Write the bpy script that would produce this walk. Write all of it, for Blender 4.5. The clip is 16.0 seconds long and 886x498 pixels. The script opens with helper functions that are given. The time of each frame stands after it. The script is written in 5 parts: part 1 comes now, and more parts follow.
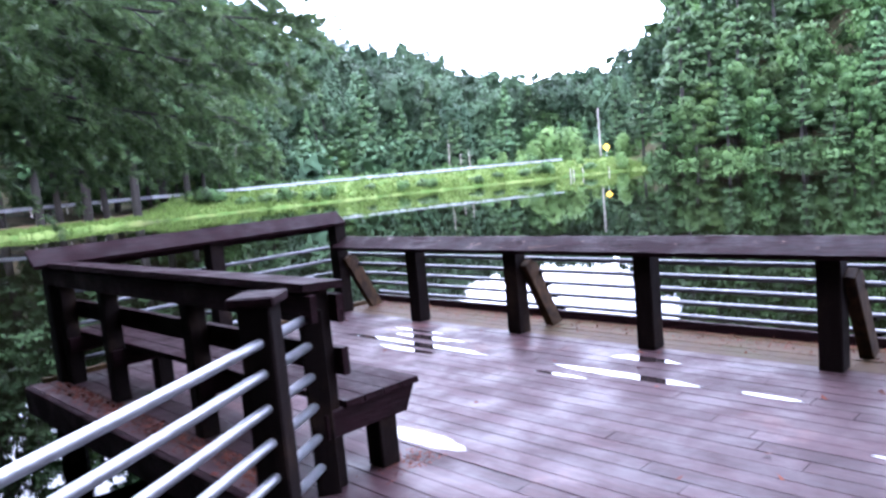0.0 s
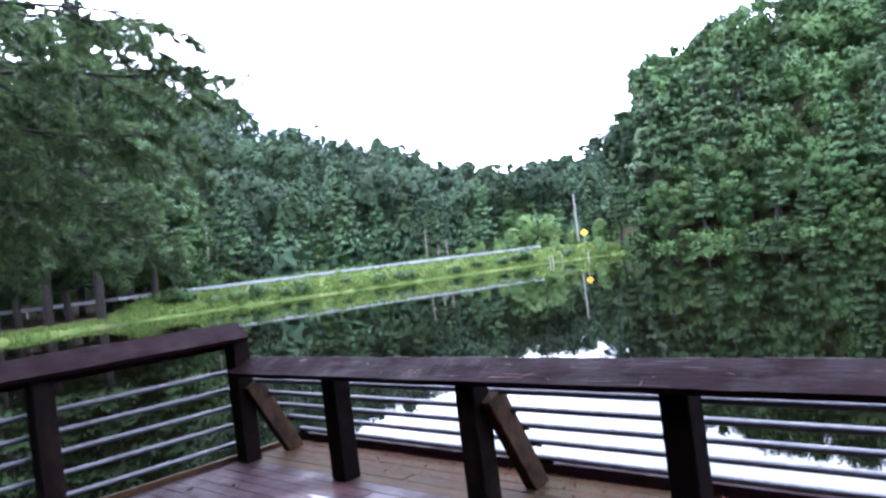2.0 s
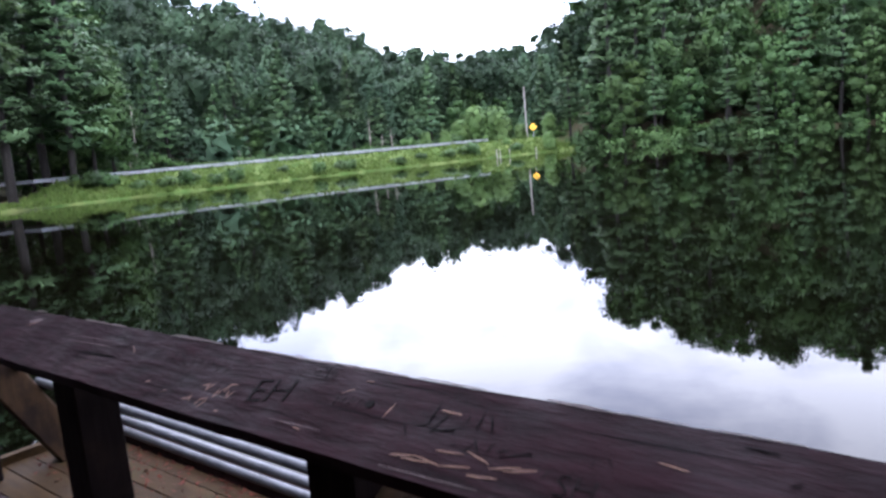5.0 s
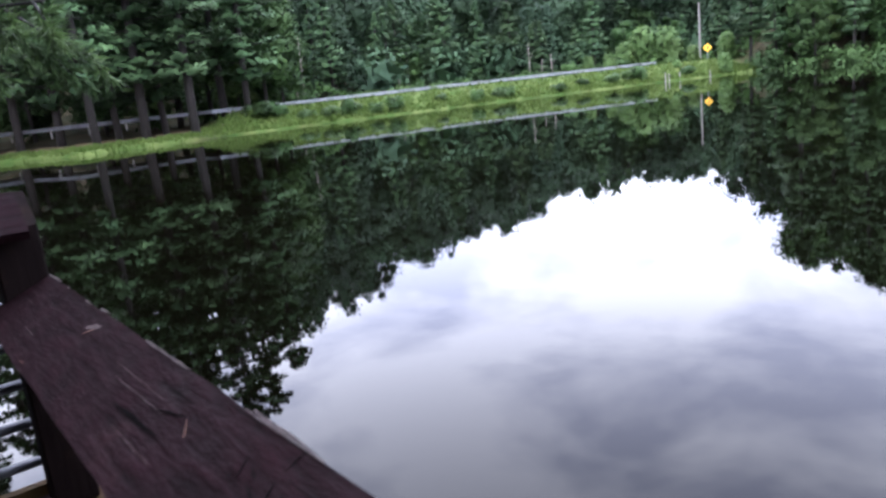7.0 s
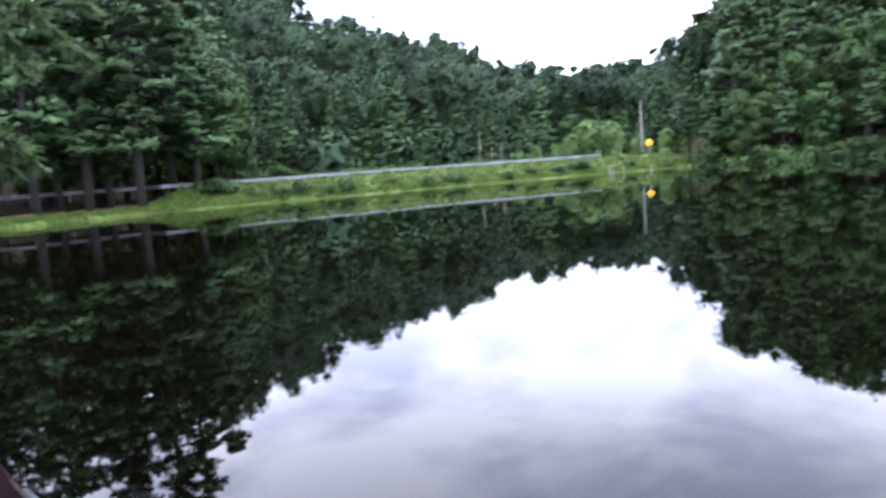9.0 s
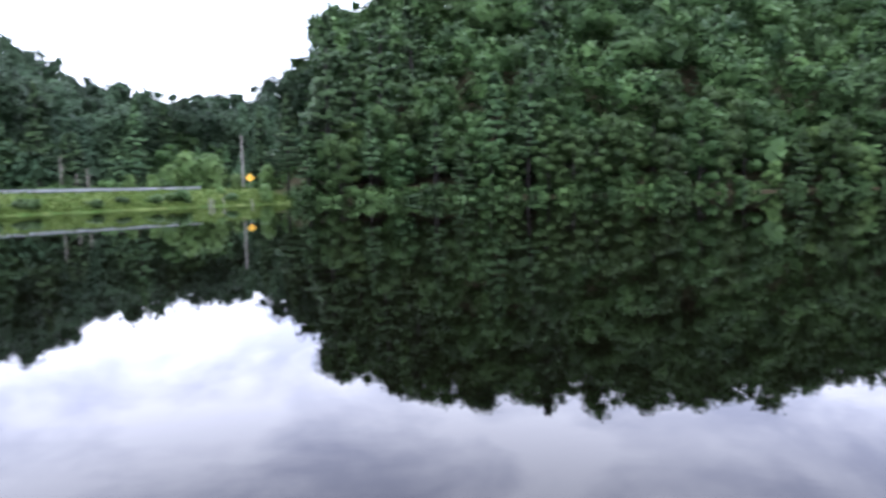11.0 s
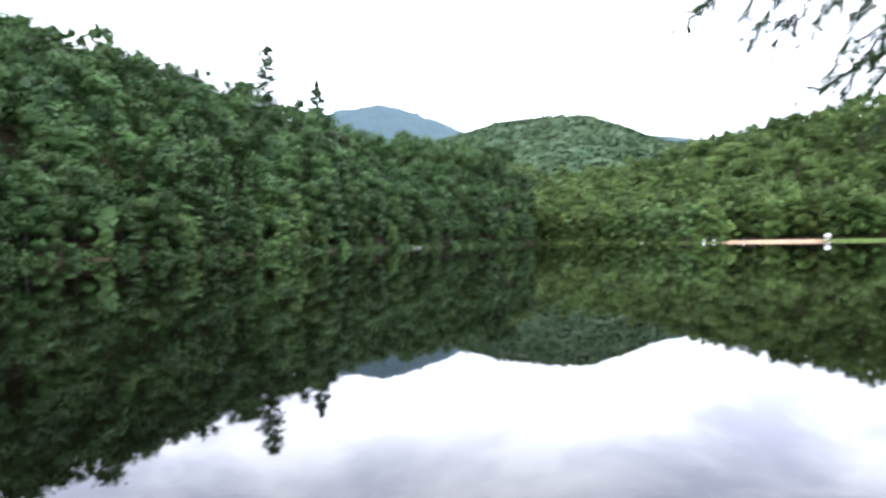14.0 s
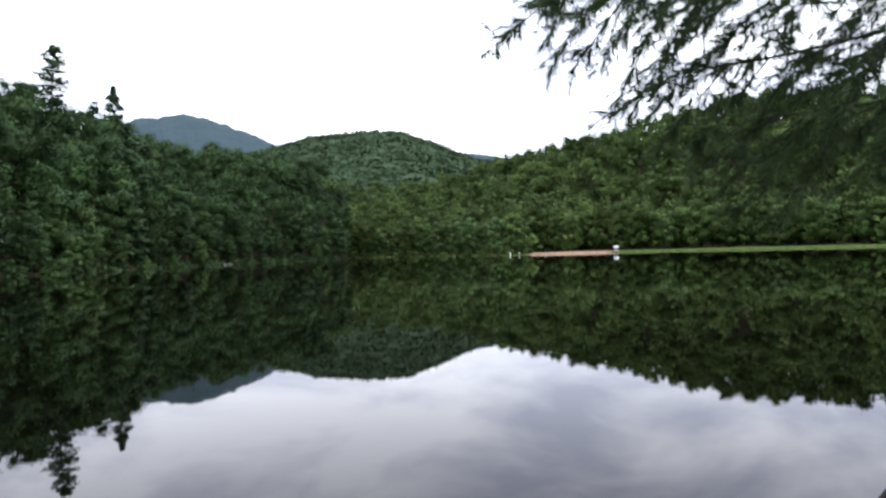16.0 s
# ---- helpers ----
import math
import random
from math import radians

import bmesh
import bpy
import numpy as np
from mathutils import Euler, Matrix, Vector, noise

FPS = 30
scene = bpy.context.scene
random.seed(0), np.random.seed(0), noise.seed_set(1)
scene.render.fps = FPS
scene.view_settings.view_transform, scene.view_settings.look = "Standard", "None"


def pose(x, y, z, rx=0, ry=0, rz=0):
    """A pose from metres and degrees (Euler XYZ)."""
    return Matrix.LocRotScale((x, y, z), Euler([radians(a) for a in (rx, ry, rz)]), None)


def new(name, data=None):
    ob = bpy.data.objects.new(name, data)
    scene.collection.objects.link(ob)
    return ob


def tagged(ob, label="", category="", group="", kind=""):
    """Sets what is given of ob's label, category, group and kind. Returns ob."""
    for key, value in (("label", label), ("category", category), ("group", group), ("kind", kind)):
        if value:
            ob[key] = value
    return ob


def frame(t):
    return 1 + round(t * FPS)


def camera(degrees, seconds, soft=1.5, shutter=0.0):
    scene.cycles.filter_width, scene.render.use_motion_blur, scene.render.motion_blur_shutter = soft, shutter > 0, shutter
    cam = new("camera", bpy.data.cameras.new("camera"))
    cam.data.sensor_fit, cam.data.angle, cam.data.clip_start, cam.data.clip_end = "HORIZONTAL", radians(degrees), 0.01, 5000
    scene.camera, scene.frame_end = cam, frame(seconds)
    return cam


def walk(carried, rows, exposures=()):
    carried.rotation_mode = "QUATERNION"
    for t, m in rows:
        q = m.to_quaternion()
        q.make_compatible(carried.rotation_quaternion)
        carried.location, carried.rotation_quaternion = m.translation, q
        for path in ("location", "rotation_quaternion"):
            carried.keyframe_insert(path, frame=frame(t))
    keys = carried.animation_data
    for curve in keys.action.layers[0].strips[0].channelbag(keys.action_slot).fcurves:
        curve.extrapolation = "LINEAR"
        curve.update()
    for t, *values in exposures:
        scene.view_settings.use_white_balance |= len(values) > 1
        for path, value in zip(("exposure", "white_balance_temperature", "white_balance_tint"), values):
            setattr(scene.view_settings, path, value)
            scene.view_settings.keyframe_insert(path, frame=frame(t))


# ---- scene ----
PATH = [
    (0.0, 7.730, -5.638, 1.721, 44.99, -6.15, 5.30),
    (0.5, 7.315, -5.108, 1.703, 43.78, -7.10, 5.82),
    (1.0, 6.971, -4.646, 1.690, 41.61, -5.07, 7.23),
    (1.5, 6.653, -4.125, 1.694, 39.07, -1.46, 6.88),
    (2.0, 6.314, -3.622, 1.684, 43.41, 0.87, 7.15),
    (2.5, 6.027, -3.148, 1.665, 42.21, 0.42, 6.79),
    (3.0, 5.755, -2.625, 1.620, 44.73, -2.68, 5.15),
    (3.2, 5.688, -2.509, 1.610, 45.36, -3.76, 5.12),
    (5.3, 4.182, -1.006, 1.542, 38.85, -8.68, 5.43),
    (5.5, 4.110, -0.934, 1.540, 44.48, -9.05, 7.18),
    (6.0, 3.778, -0.758, 1.506, 54.10, -10.68, 7.33),
    (6.5, 3.471, -0.581, 1.554, 50.78, -11.77, 6.60),
    (7.0, 3.319, -0.365, 1.543, 51.47, -12.55, 6.21),
    (7.5, 3.198, -0.190, 1.560, 54.08, -12.18, 7.57),
    (8.0, 3.096, -0.190, 1.711, 55.70, -9.57, 6.36),
    (10.5, 4.033, -0.303, 1.621, 24.38, -4.67, 1.73),
    (11.0, 3.976, -0.300, 1.622, 17.05, -5.16, 1.25),
    (11.5, 3.930, -0.299, 1.624, 8.28, -4.76, 1.80),
    (12.0, 3.915, -0.301, 1.625, -0.46, -4.08, 2.49),
    (12.5, 3.932, -0.300, 1.628, -9.04, -3.88, 1.29),
    (13.0, 3.976, -0.302, 1.627, -18.04, -3.25, 0.45),
    (13.5, 4.011, -0.300, 1.623, -25.40, -2.42, 0.71),
    (14.0, 4.036, -0.300, 1.620, -32.67, -0.69, 0.78),
    (14.5, 4.053, -0.300, 1.618, -39.05, 1.04, 0.70),
    (15.0, 4.053, -0.301, 1.616, -43.93, 0.86, 0.76),
    (15.5, 4.035, -0.300, 1.615, -47.65, -0.10, 1.89),
    (16.0, 4.004, -0.294, 1.613, -47.27, 0.19, 1.55),
]
cam = camera(63.3, 16.0, soft=2.6, shutter=0.5)
walk(cam, [(t, pose(x, y, z, 90 + p, r, w)) for t, x, y, z, w, p, r in PATH],
     exposures=[(0.0, 1.2, 5450, 21), (1.4, 0.95, 5450, 21), (2.5, 0.15, 5550, 20), (3.2, 0.0, 5600, 19), (5.3, 0.0, 5850, 18), (8.2, 0.0, 5850, 18), (10.3, -0.35, 5850, 18), (11.2, -0.4, 5800, 18), (12.0, 0.0, 5800, 14), (12.5, 0.3, 5800, 14), (13.0, 0.3, 5850, 14),
                (14.0, -0.3, 6150, 12), (14.6, -1.05, 6300, 11), (16.0, -1.5, 6300, 11)])

# ---------------------------------------------------------------- world and sun
world = bpy.data.worlds.new("overcast_sky")
scene.world = world
world.use_nodes = True
wt = world.node_tree
wt.nodes.clear()


def wnode(kind, **values):
    n = wt.nodes.new(kind)
    for key, value in values.items():
        n.inputs[key].default_value = value
    return n


sky = wnode("ShaderNodeTexSky")
sky.sky_type = "NISHITA"
sky.sun_disc = False
sky.sun_elevation, sky.sun_rotation = radians(62), radians(200)
sky_bg = wnode("ShaderNodeBackground", Strength=0.13)
wt.links.new(sky.outputs["Color"], sky_bg.inputs["Color"])
coord = wnode("ShaderNodeTexCoord")
squash = wnode("ShaderNodeMapping", Scale=(1.0, 1.0, 2.4))
wt.links.new(coord.outputs["Generated"], squash.inputs["Vector"])
big = wnode("ShaderNodeTexNoise", Scale=3.3, Detail=7.0, Roughness=0.55, Distortion=0.3)
wt.links.new(squash.outputs["Vector"], big.inputs["Vector"])
cloud_col = wnode("ShaderNodeValToRGB")
cloud_col.color_ramp.elements[0].position, cloud_col.color_ramp.elements[0].color = 0.4, (0.57, 0.6, 0.73, 1)
cloud_col.color_ramp.elements[1].position, cloud_col.color_ramp.elements[1].color = 0.58, (0.98, 1.0, 1.08, 1)
wt.links.new(big.outputs["Fac"], cloud_col.inputs["Fac"])
# an overcast dome: brightest overhead
parts = wnode("ShaderNodeSeparateXYZ")
wt.links.new(coord.outputs["Generated"], parts.inputs["Vector"])
dome = wnode("ShaderNodeValToRGB")
dome.color_ramp.elements[0].position, dome.color_ramp.elements[0].color = 0.05, (1.38, 1.38, 1.38, 1)
dome.color_ramp.elements[1].position, dome.color_ramp.elements[1].color = 0.55, (1.15, 1.15, 1.15, 1)
zenith = dome.color_ramp.elements.new(0.85)
zenith.color = (1.6, 1.6, 1.6, 1)
wt.links.new(parts.outputs["Z"], dome.inputs["Fac"])
shade = wnode("ShaderNodeVectorMath")
shade.operation = "MULTIPLY"
wt.links.new(cloud_col.outputs["Color"], shade.inputs[0])
wt.links.new(dome.outputs["Color"], shade.inputs[1])
cloud_bg = wnode("ShaderNodeBackground", Strength=7.4)
wt.links.new(shade.outputs["Vector"], cloud_bg.inputs["Color"])
cover = wnode("ShaderNodeMixShader", Fac=0.86)
wt.links.new(sky_bg.outputs["Background"], cover.inputs[1])
wt.links.new(cloud_bg.outputs["Background"], cover.inputs[2])
out = wnode("ShaderNodeOutputWorld")
wt.links.new(cover.outputs["Shader"], out.inputs["Surface"])

sun_data = bpy.data.lights.new("sun", "SUN")
sun_data.energy, sun_data.angle, sun_data.color = 1.5, radians(14), (1.0, 0.97, 0.92)
sun = new("sun", sun_data)
sun.matrix_world = pose(0, 0, 60, 28, 0, 20)

# ---------------------------------------------------------------- materials


def material(name, rough=0.7, bump=0.3, grain=(6, 6, 6), colors=((0.1, 0.1, 0.1), (0.2, 0.2, 0.2)), scale=1.0, blotch=None,
             blotch_scale=0.6, blotch_range=(0.5, 0.68), vary=0.0, metal=0.0, wet=None, spec=0.5, island=0.0, through_light=0.0, depth=0.01):
    """Two-scale procedural surface: fine grain between two colours, broad blotches of a third, per-piece variation."""
    m = bpy.data.materials.new(name)
    m.use_nodes = True
    t = m.node_tree
    b = t.nodes["Principled BSDF"]
    b.inputs["Metallic"].default_value = metal
    b.inputs["Specular IOR Level"].default_value = spec

    def node(kind, **values):
        n = t.nodes.new(kind)
        for key, value in values.items():
            n.inputs[key].default_value = value
        return n

    tc = node("ShaderNodeTexCoord")
    mp = node("ShaderNodeMapping", Scale=grain)
    t.links.new(tc.outputs["Object"], mp.inputs["Vector"])
    info = node("ShaderNodeObjectInfo")
    shift = node("ShaderNodeMath")
    shift.operation = "MULTIPLY"
    shift.inputs[1].default_value = 37.0
    t.links.new(info.outputs["Random"], shift.inputs[0])
    n1 = node("ShaderNodeTexNoise", Scale=scale, Detail=6.0, Roughness=0.6)
    n1.noise_dimensions = "4D"
    t.links.new(mp.outputs["Vector"], n1.inputs["Vector"])
    t.links.new(shift.outputs["Value"], n1.inputs["W"])
    ramp = node("ShaderNodeValToRGB")
    ramp.color_ramp.elements[0].position, ramp.color_ramp.elements[0].color = 0.3, (*colors[0], 1)
    ramp.color_ramp.elements[1].position, ramp.color_ramp.elements[1].color = 0.7, (*colors[1], 1)
    t.links.new(n1.outputs["Fac"], ramp.inputs["Fac"])
    col = ramp.outputs["Color"]
    if blotch:
        n2 = node("ShaderNodeTexNoise", Scale=blotch_scale, Detail=5.0, Roughness=0.65)
        t.links.new(tc.outputs["Object"], n2.inputs["Vector"])
        r2 = node("ShaderNodeMapRange")
        r2.inputs["From Min"].default_value, r2.inputs["From Max"].default_value = blotch_range
        t.links.new(n2.outputs["Fac"], r2.inputs["Value"])
        mix = node("ShaderNodeMix")
        mix.data_type = "RGBA"
        t.links.new(r2.outputs["Result"], mix.inputs["Factor"])
        t.links.new(col, mix.inputs["A"])
        mix.inputs["B"].default_value = (*blotch, 1)
        col = mix.outputs["Result"]
    if vary or island:
        hsv = node("ShaderNodeHueSaturation")
        rnd, amount = info.outputs["Random"], vary
        if island:
            geo = node("ShaderNodeNewGeometry")
            rnd, amount = geo.outputs["Random Per Island"], island
        mr = node("ShaderNodeMapRange")
        mr.inputs["To Min"].default_value, mr.inputs["To Max"].default_value = 1 - amount, 1 + amount
        t.links.new(rnd, mr.inputs["Value"])
        value = mr.outputs["Result"]
        if island:
            tone = node("ShaderNodeAttribute")
            tone.attribute_name = "tone"
            for source, low, high in ((tone.outputs["Fac"], -0.4, 0.4), (info.outputs["Random"], -0.9 * vary, 0.9 * vary)):
                span = node("ShaderNodeMapRange")
                span.inputs["From Min"].default_value = -1.0 if low == -0.4 else 0.0
                span.inputs["To Min"].default_value, span.inputs["To Max"].default_value = low, high
                t.links.new(source, span.inputs["Value"])
                add = node("ShaderNodeMath")
                t.links.new(value, add.inputs[0])
                t.links.new(span.outputs["Result"], add.inputs[1])
                value = add.outputs["Value"]
        t.links.new(value, hsv.inputs["Value"])
        if vary and island:
            mo = node("ShaderNodeMapRange")
            mo.inputs["To Min"].default_value, mo.inputs["To Max"].default_value = 0.5 - vary * 0.01, 0.5 + vary * 0.05
            t.links.new(info.outputs["Random"], mo.inputs["Value"])
            t.links.new(mo.outputs["Result"], hsv.inputs["Hue"])
        t.links.new(col, hsv.inputs["Color"])
        col = hsv.outputs["Color"]
    t.links.new(col, b.inputs["Base Color"])
    b.inputs["Roughness"].default_value = rough
    if wet:
        nw = node("ShaderNodeTexNoise", Scale=wet[0], Detail=4.0, Roughness=0.6)
        t.links.new(tc.outputs["Object"], nw.inputs["Vector"])
        rw = node("ShaderNodeMapRange")
        rw.inputs["From Min"].default_value, rw.inputs["From Max"].default_value = 0.38, 0.62
        rw.inputs["To Min"].default_value, rw.inputs["To Max"].default_value = wet[1], wet[2]
        t.links.new(nw.outputs["Fac"], rw.inputs["Value"])
        t.links.new(rw.outputs["Result"], b.inputs["Roughness"])
    if bump:
        bp = node("ShaderNodeBump", Strength=bump, Distance=depth)
        t.links.new(n1.outputs["Fac"], bp.inputs["Height"])
        t.links.new(bp.outputs["Normal"], b.inputs["Normal"])
    if through_light:
        tr = node("ShaderNodeBsdfTranslucent")
        t.links.new(col, tr.inputs["Color"])
        ms = node("ShaderNodeMixShader", Fac=through_light)
        t.links.new(b.outputs["BSDF"], ms.inputs[1])
        t.links.new(tr.outputs["BSDF"], ms.inputs[2])
        t.links.new(ms.outputs["Shader"], t.nodes["Material Output"].inputs["Surface"])
    return m


PLANK = material("wet_plank", 0.35, 0.5, (3, 34, 34), ((0.0155, 0.0074, 0.0088), (0.034, 0.0175, 0.02)), 1.0, blotch=(0.065, 0.026, 0.021),
                 blotch_scale=0.9, blotch_range=(0.6, 0.8), vary=0.22, wet=(2.2, 0.4, 0.68), depth=0.004, spec=0.11)
MOSSY = material("mossy_plank", 0.75, 0.7, (5, 24, 24), ((0.021, 0.0115, 0.0046), (0.05, 0.028, 0.0098)), 1.0, blotch=(0.034, 0.029, 0.009),
                 blotch_scale=1.6, blotch_range=(0.5, 0.7), vary=0.15, depth=0.006, spec=0.12)
STAIN = material("dark_stained_timber", 0.55, 0.8, (7, 38, 38), ((0.003, 0.0011, 0.0014), (0.0125, 0.0044, 0.006)), 1.0, blotch=(0.022, 0.0095, 0.0105),
                 blotch_scale=2.4, blotch_range=(0.6, 0.82), vary=0.12, wet=(3.0, 0.55, 0.85), depth=0.012, spec=0.045)
STAIN_Y = material("dark_stained_timber_across", 0.55, 0.7, (42, 5, 42), ((0.003, 0.0011, 0.0014), (0.0125, 0.0044, 0.006)), 1.0, blotch=(0.022, 0.0095, 0.0105),
                   blotch_scale=2.4, blotch_range=(0.6, 0.82), vary=0.12, wet=(3.0, 0.55, 0.85), depth=0.012, spec=0.045)
POST = material("old_post_timber", 0.7, 0.7, (36, 36, 4), ((0.002, 0.0011, 0.0011), (0.006, 0.0036, 0.0033)), 1.0, blotch=(0.02, 0.012, 0.008),
                blotch_scale=2.8, blotch_range=(0.55, 0.82), vary=0.2, depth=0.006, spec=0.04)
BRACE = material("pale_brace_timber", 0.75, 0.7, (26, 26, 6), ((0.012, 0.007, 0.004), (0.05, 0.028, 0.014)), 1.0, blotch=(0.012, 0.007, 0.005),
                 blotch_scale=5.0, blotch_range=(0.5, 0.66), depth=0.006, spec=0.1)
PIPE = material("galvanised_pipe", 0.38, 0.15, (14, 14, 14), ((0.11, 0.112, 0.125), (0.2, 0.205, 0.225)), 1.0, blotch=(0.12, 0.115, 0.115),
                blotch_scale=6.0, blotch_range=(0.6, 0.8), metal=0.7, depth=0.001)
# Darker copy of galvanised_pipe; the railing pipes' backlit shade is in the colour.
BACKLIT_PIPE = material("backlit_pipe", 0.5, 0.2, (14, 14, 14), ((0.05, 0.051, 0.057), (0.11, 0.112, 0.124)), 1.0, blotch=(0.05, 0.045, 0.042),
                    blotch_scale=6.0, blotch_range=(0.55, 0.8), metal=0.6, depth=0.001)
RUST_LEAF = material("fallen_leaves", 0.8, 0.3, (9, 9, 9), ((0.04, 0.011, 0.008), (0.1, 0.032, 0.02)), 1.0, island=0.45, spec=0.1)
# Near-black: shade inside cuts, notches and holes is put into the colour.
CARVE = material("groove_shade", 0.9, 0.3, (30, 30, 30), ((0.002, 0.0015, 0.0015), (0.004, 0.003, 0.003)), spec=0.05)
SCRATCH = material("bare_scratch", 0.8, 0.3, (40, 40, 40), ((0.1, 0.05, 0.032), (0.18, 0.1, 0.06)))
WORN = material("worn_grey_wood", 0.8, 0.4, (30, 60, 60), ((0.05, 0.036, 0.034), (0.13, 0.1, 0.095)))
BARK = material("bark", 0.9, 0.8, (5, 5, 1.2), ((0.011, 0.009, 0.008), (0.038, 0.031, 0.027)), 1.0, vary=0.3, depth=0.05)
PALE_BARK = material("pale_bark", 0.85, 0.5, (4, 4, 1.5), ((0.1, 0.085, 0.07), (0.22, 0.2, 0.17)), 1.0, blotch=(0.08, 0.07, 0.06), blotch_scale=1.5, depth=0.03)
LEAF = material("broad_leaves", 0.55, 0.0, (0.17, 0.17, 0.17), ((0.009, 0.023, 0.008), (0.058, 0.096, 0.028)), 1.0, island=0.12, vary=0.3, through_light=0.15, spec=0.1)
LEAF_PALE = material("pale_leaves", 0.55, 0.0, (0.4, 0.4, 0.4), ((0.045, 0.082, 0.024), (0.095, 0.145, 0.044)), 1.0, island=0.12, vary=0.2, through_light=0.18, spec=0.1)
NEEDLE = material("conifer_needles", 0.6, 0.0, (0.4, 0.4, 0.4), ((0.02, 0.042, 0.019), (0.072, 0.118, 0.046)), 1.0, island=0.12, vary=0.25, through_light=0.1, spec=0.1)
# Conifer green with some bluish haze mixed into the base colour.
VALLEY_NEEDLE = material("haze_tinted_valley_foliage", 0.6, 0.0, (0.12, 0.12, 0.12), ((0.014, 0.031, 0.016), (0.046, 0.076, 0.037)), 1.0, island=0.1, vary=0.2, through_light=0.1, spec=0.08)
NEAR_NEEDLE = material("pine_needles", 0.5, 0.0, (3, 3, 3), ((0.036, 0.068, 0.025), (0.095, 0.15, 0.05)), 1.0, island=0.35, through_light=0.35, spec=0.2)
# Lighter copy of broad_leaves: the far hill's brighter light is put into the colour.
LEAF_FAR = material("far_shore_leaves_lit", 0.6, 0.0, (0.1, 0.1, 0.1), ((0.022, 0.044, 0.011), (0.094, 0.132, 0.036)), 1.0, island=0.12, vary=0.3, through_light=0.15, spec=0.05)
GRASS = material("grass_blades", 0.6, 0.0, (0.5, 0.5, 0.5), ((0.038, 0.07, 0.013), (0.085, 0.115, 0.03)), 1.0, island=0.3, through_light=0.25, spec=0.05)
FAR_GREEN = material("far_wooded_slope", 0.9, 1.0, (0.06, 0.06, 0.06), ((0.034, 0.056, 0.03), (0.054, 0.08, 0.042)), 1.0, blotch=(0.042, 0.067, 0.036),
                     blotch_scale=0.006, depth=2.0, spec=0.03)
FAR_LEAF = material("far_leaves", 0.8, 0.0, (0.02, 0.02, 0.02), ((0.034, 0.056, 0.03), (0.054, 0.08, 0.042)), 1.0, island=0.06, spec=0.0)
# Woods green shifted to blue: distance haze is put into the base colour.
BLUE_GREEN = material("haze_tinted_mountain_woods", 0.95, 0.8, (0.03, 0.03, 0.03), ((0.036, 0.058, 0.065), (0.052, 0.076, 0.083)), 1.0, depth=5.0, spec=0.03)
STEEL = material("guardrail_steel", 0.5, 0.1, (3, 3, 3), ((0.24, 0.25, 0.27), (0.36, 0.37, 0.39)), 1.0, metal=0.4, depth=0.002)
GREY_WOOD = material("grey_weathered_wood", 0.85, 0.5, (12, 12, 2), ((0.13, 0.12, 0.11), (0.26, 0.24, 0.22)), 1.0, depth=0.01)
SIGN_YELLOW = material("yellow_sign_face", 0.45, 0.0, (3, 3, 3), ((0.75, 0.4, 0.02), (0.82, 0.46, 0.03)))
BLACK = material("black_paint", 0.5, 0.0, (3, 3, 3), ((0.012, 0.012, 0.012), (0.02, 0.02, 0.02)))
WHITE = material("white_paint", 0.5, 0.05, (5, 5, 5), ((0.7, 0.7, 0.68), (0.82, 0.82, 0.8)))
STONE = material("shore_stone", 0.8, 0.6, (2, 2, 2), ((0.09, 0.085, 0.075), (0.18, 0.17, 0.15)), 1.0, vary=0.25, depth=0.05)
ASPHALT = material("asphalt", 0.85, 0.2, (8, 8, 8), ((0.05, 0.05, 0.055), (0.09, 0.09, 0.095)))


def water_material(name, ripple, dark, ior):
    m = bpy.data.materials.new(name)
    m.use_nodes = True
    t = m.node_tree
    b = t.nodes["Principled BSDF"]
    b.inputs["Base Color"].default_value = (*dark, 1)
    b.inputs["Roughness"].default_value = 0.015
    b.inputs["IOR"].default_value = ior
    tc, mp, nz, bp = (t.nodes.new(k) for k in ("ShaderNodeTexCoord", "ShaderNodeMapping", "ShaderNodeTexNoise", "ShaderNodeBump"))
    mp.inputs["Scale"].default_value = (0.9, 0.9, 0.9)
    nz.inputs["Detail"].default_value = 3.0
    bp.inputs["Strength"].default_value = ripple
    bp.inputs["Distance"].default_value = 0.02
    t.links.new(tc.outputs["Object"], mp.inputs["Vector"])
    t.links.new(mp.outputs["Vector"], nz.inputs["Vector"])
    t.links.new(nz.outputs["Fac"], bp.inputs["Height"])
    t.links.new(bp.outputs["Normal"], b.inputs["Normal"])
    return m


WATER = water_material("still_lake_water", 0.014, (0.0009, 0.0008, 0.0004), 1.215)
PUDDLE = water_material("rain_water", 0.01, (0.012, 0.008, 0.008), 1.33)


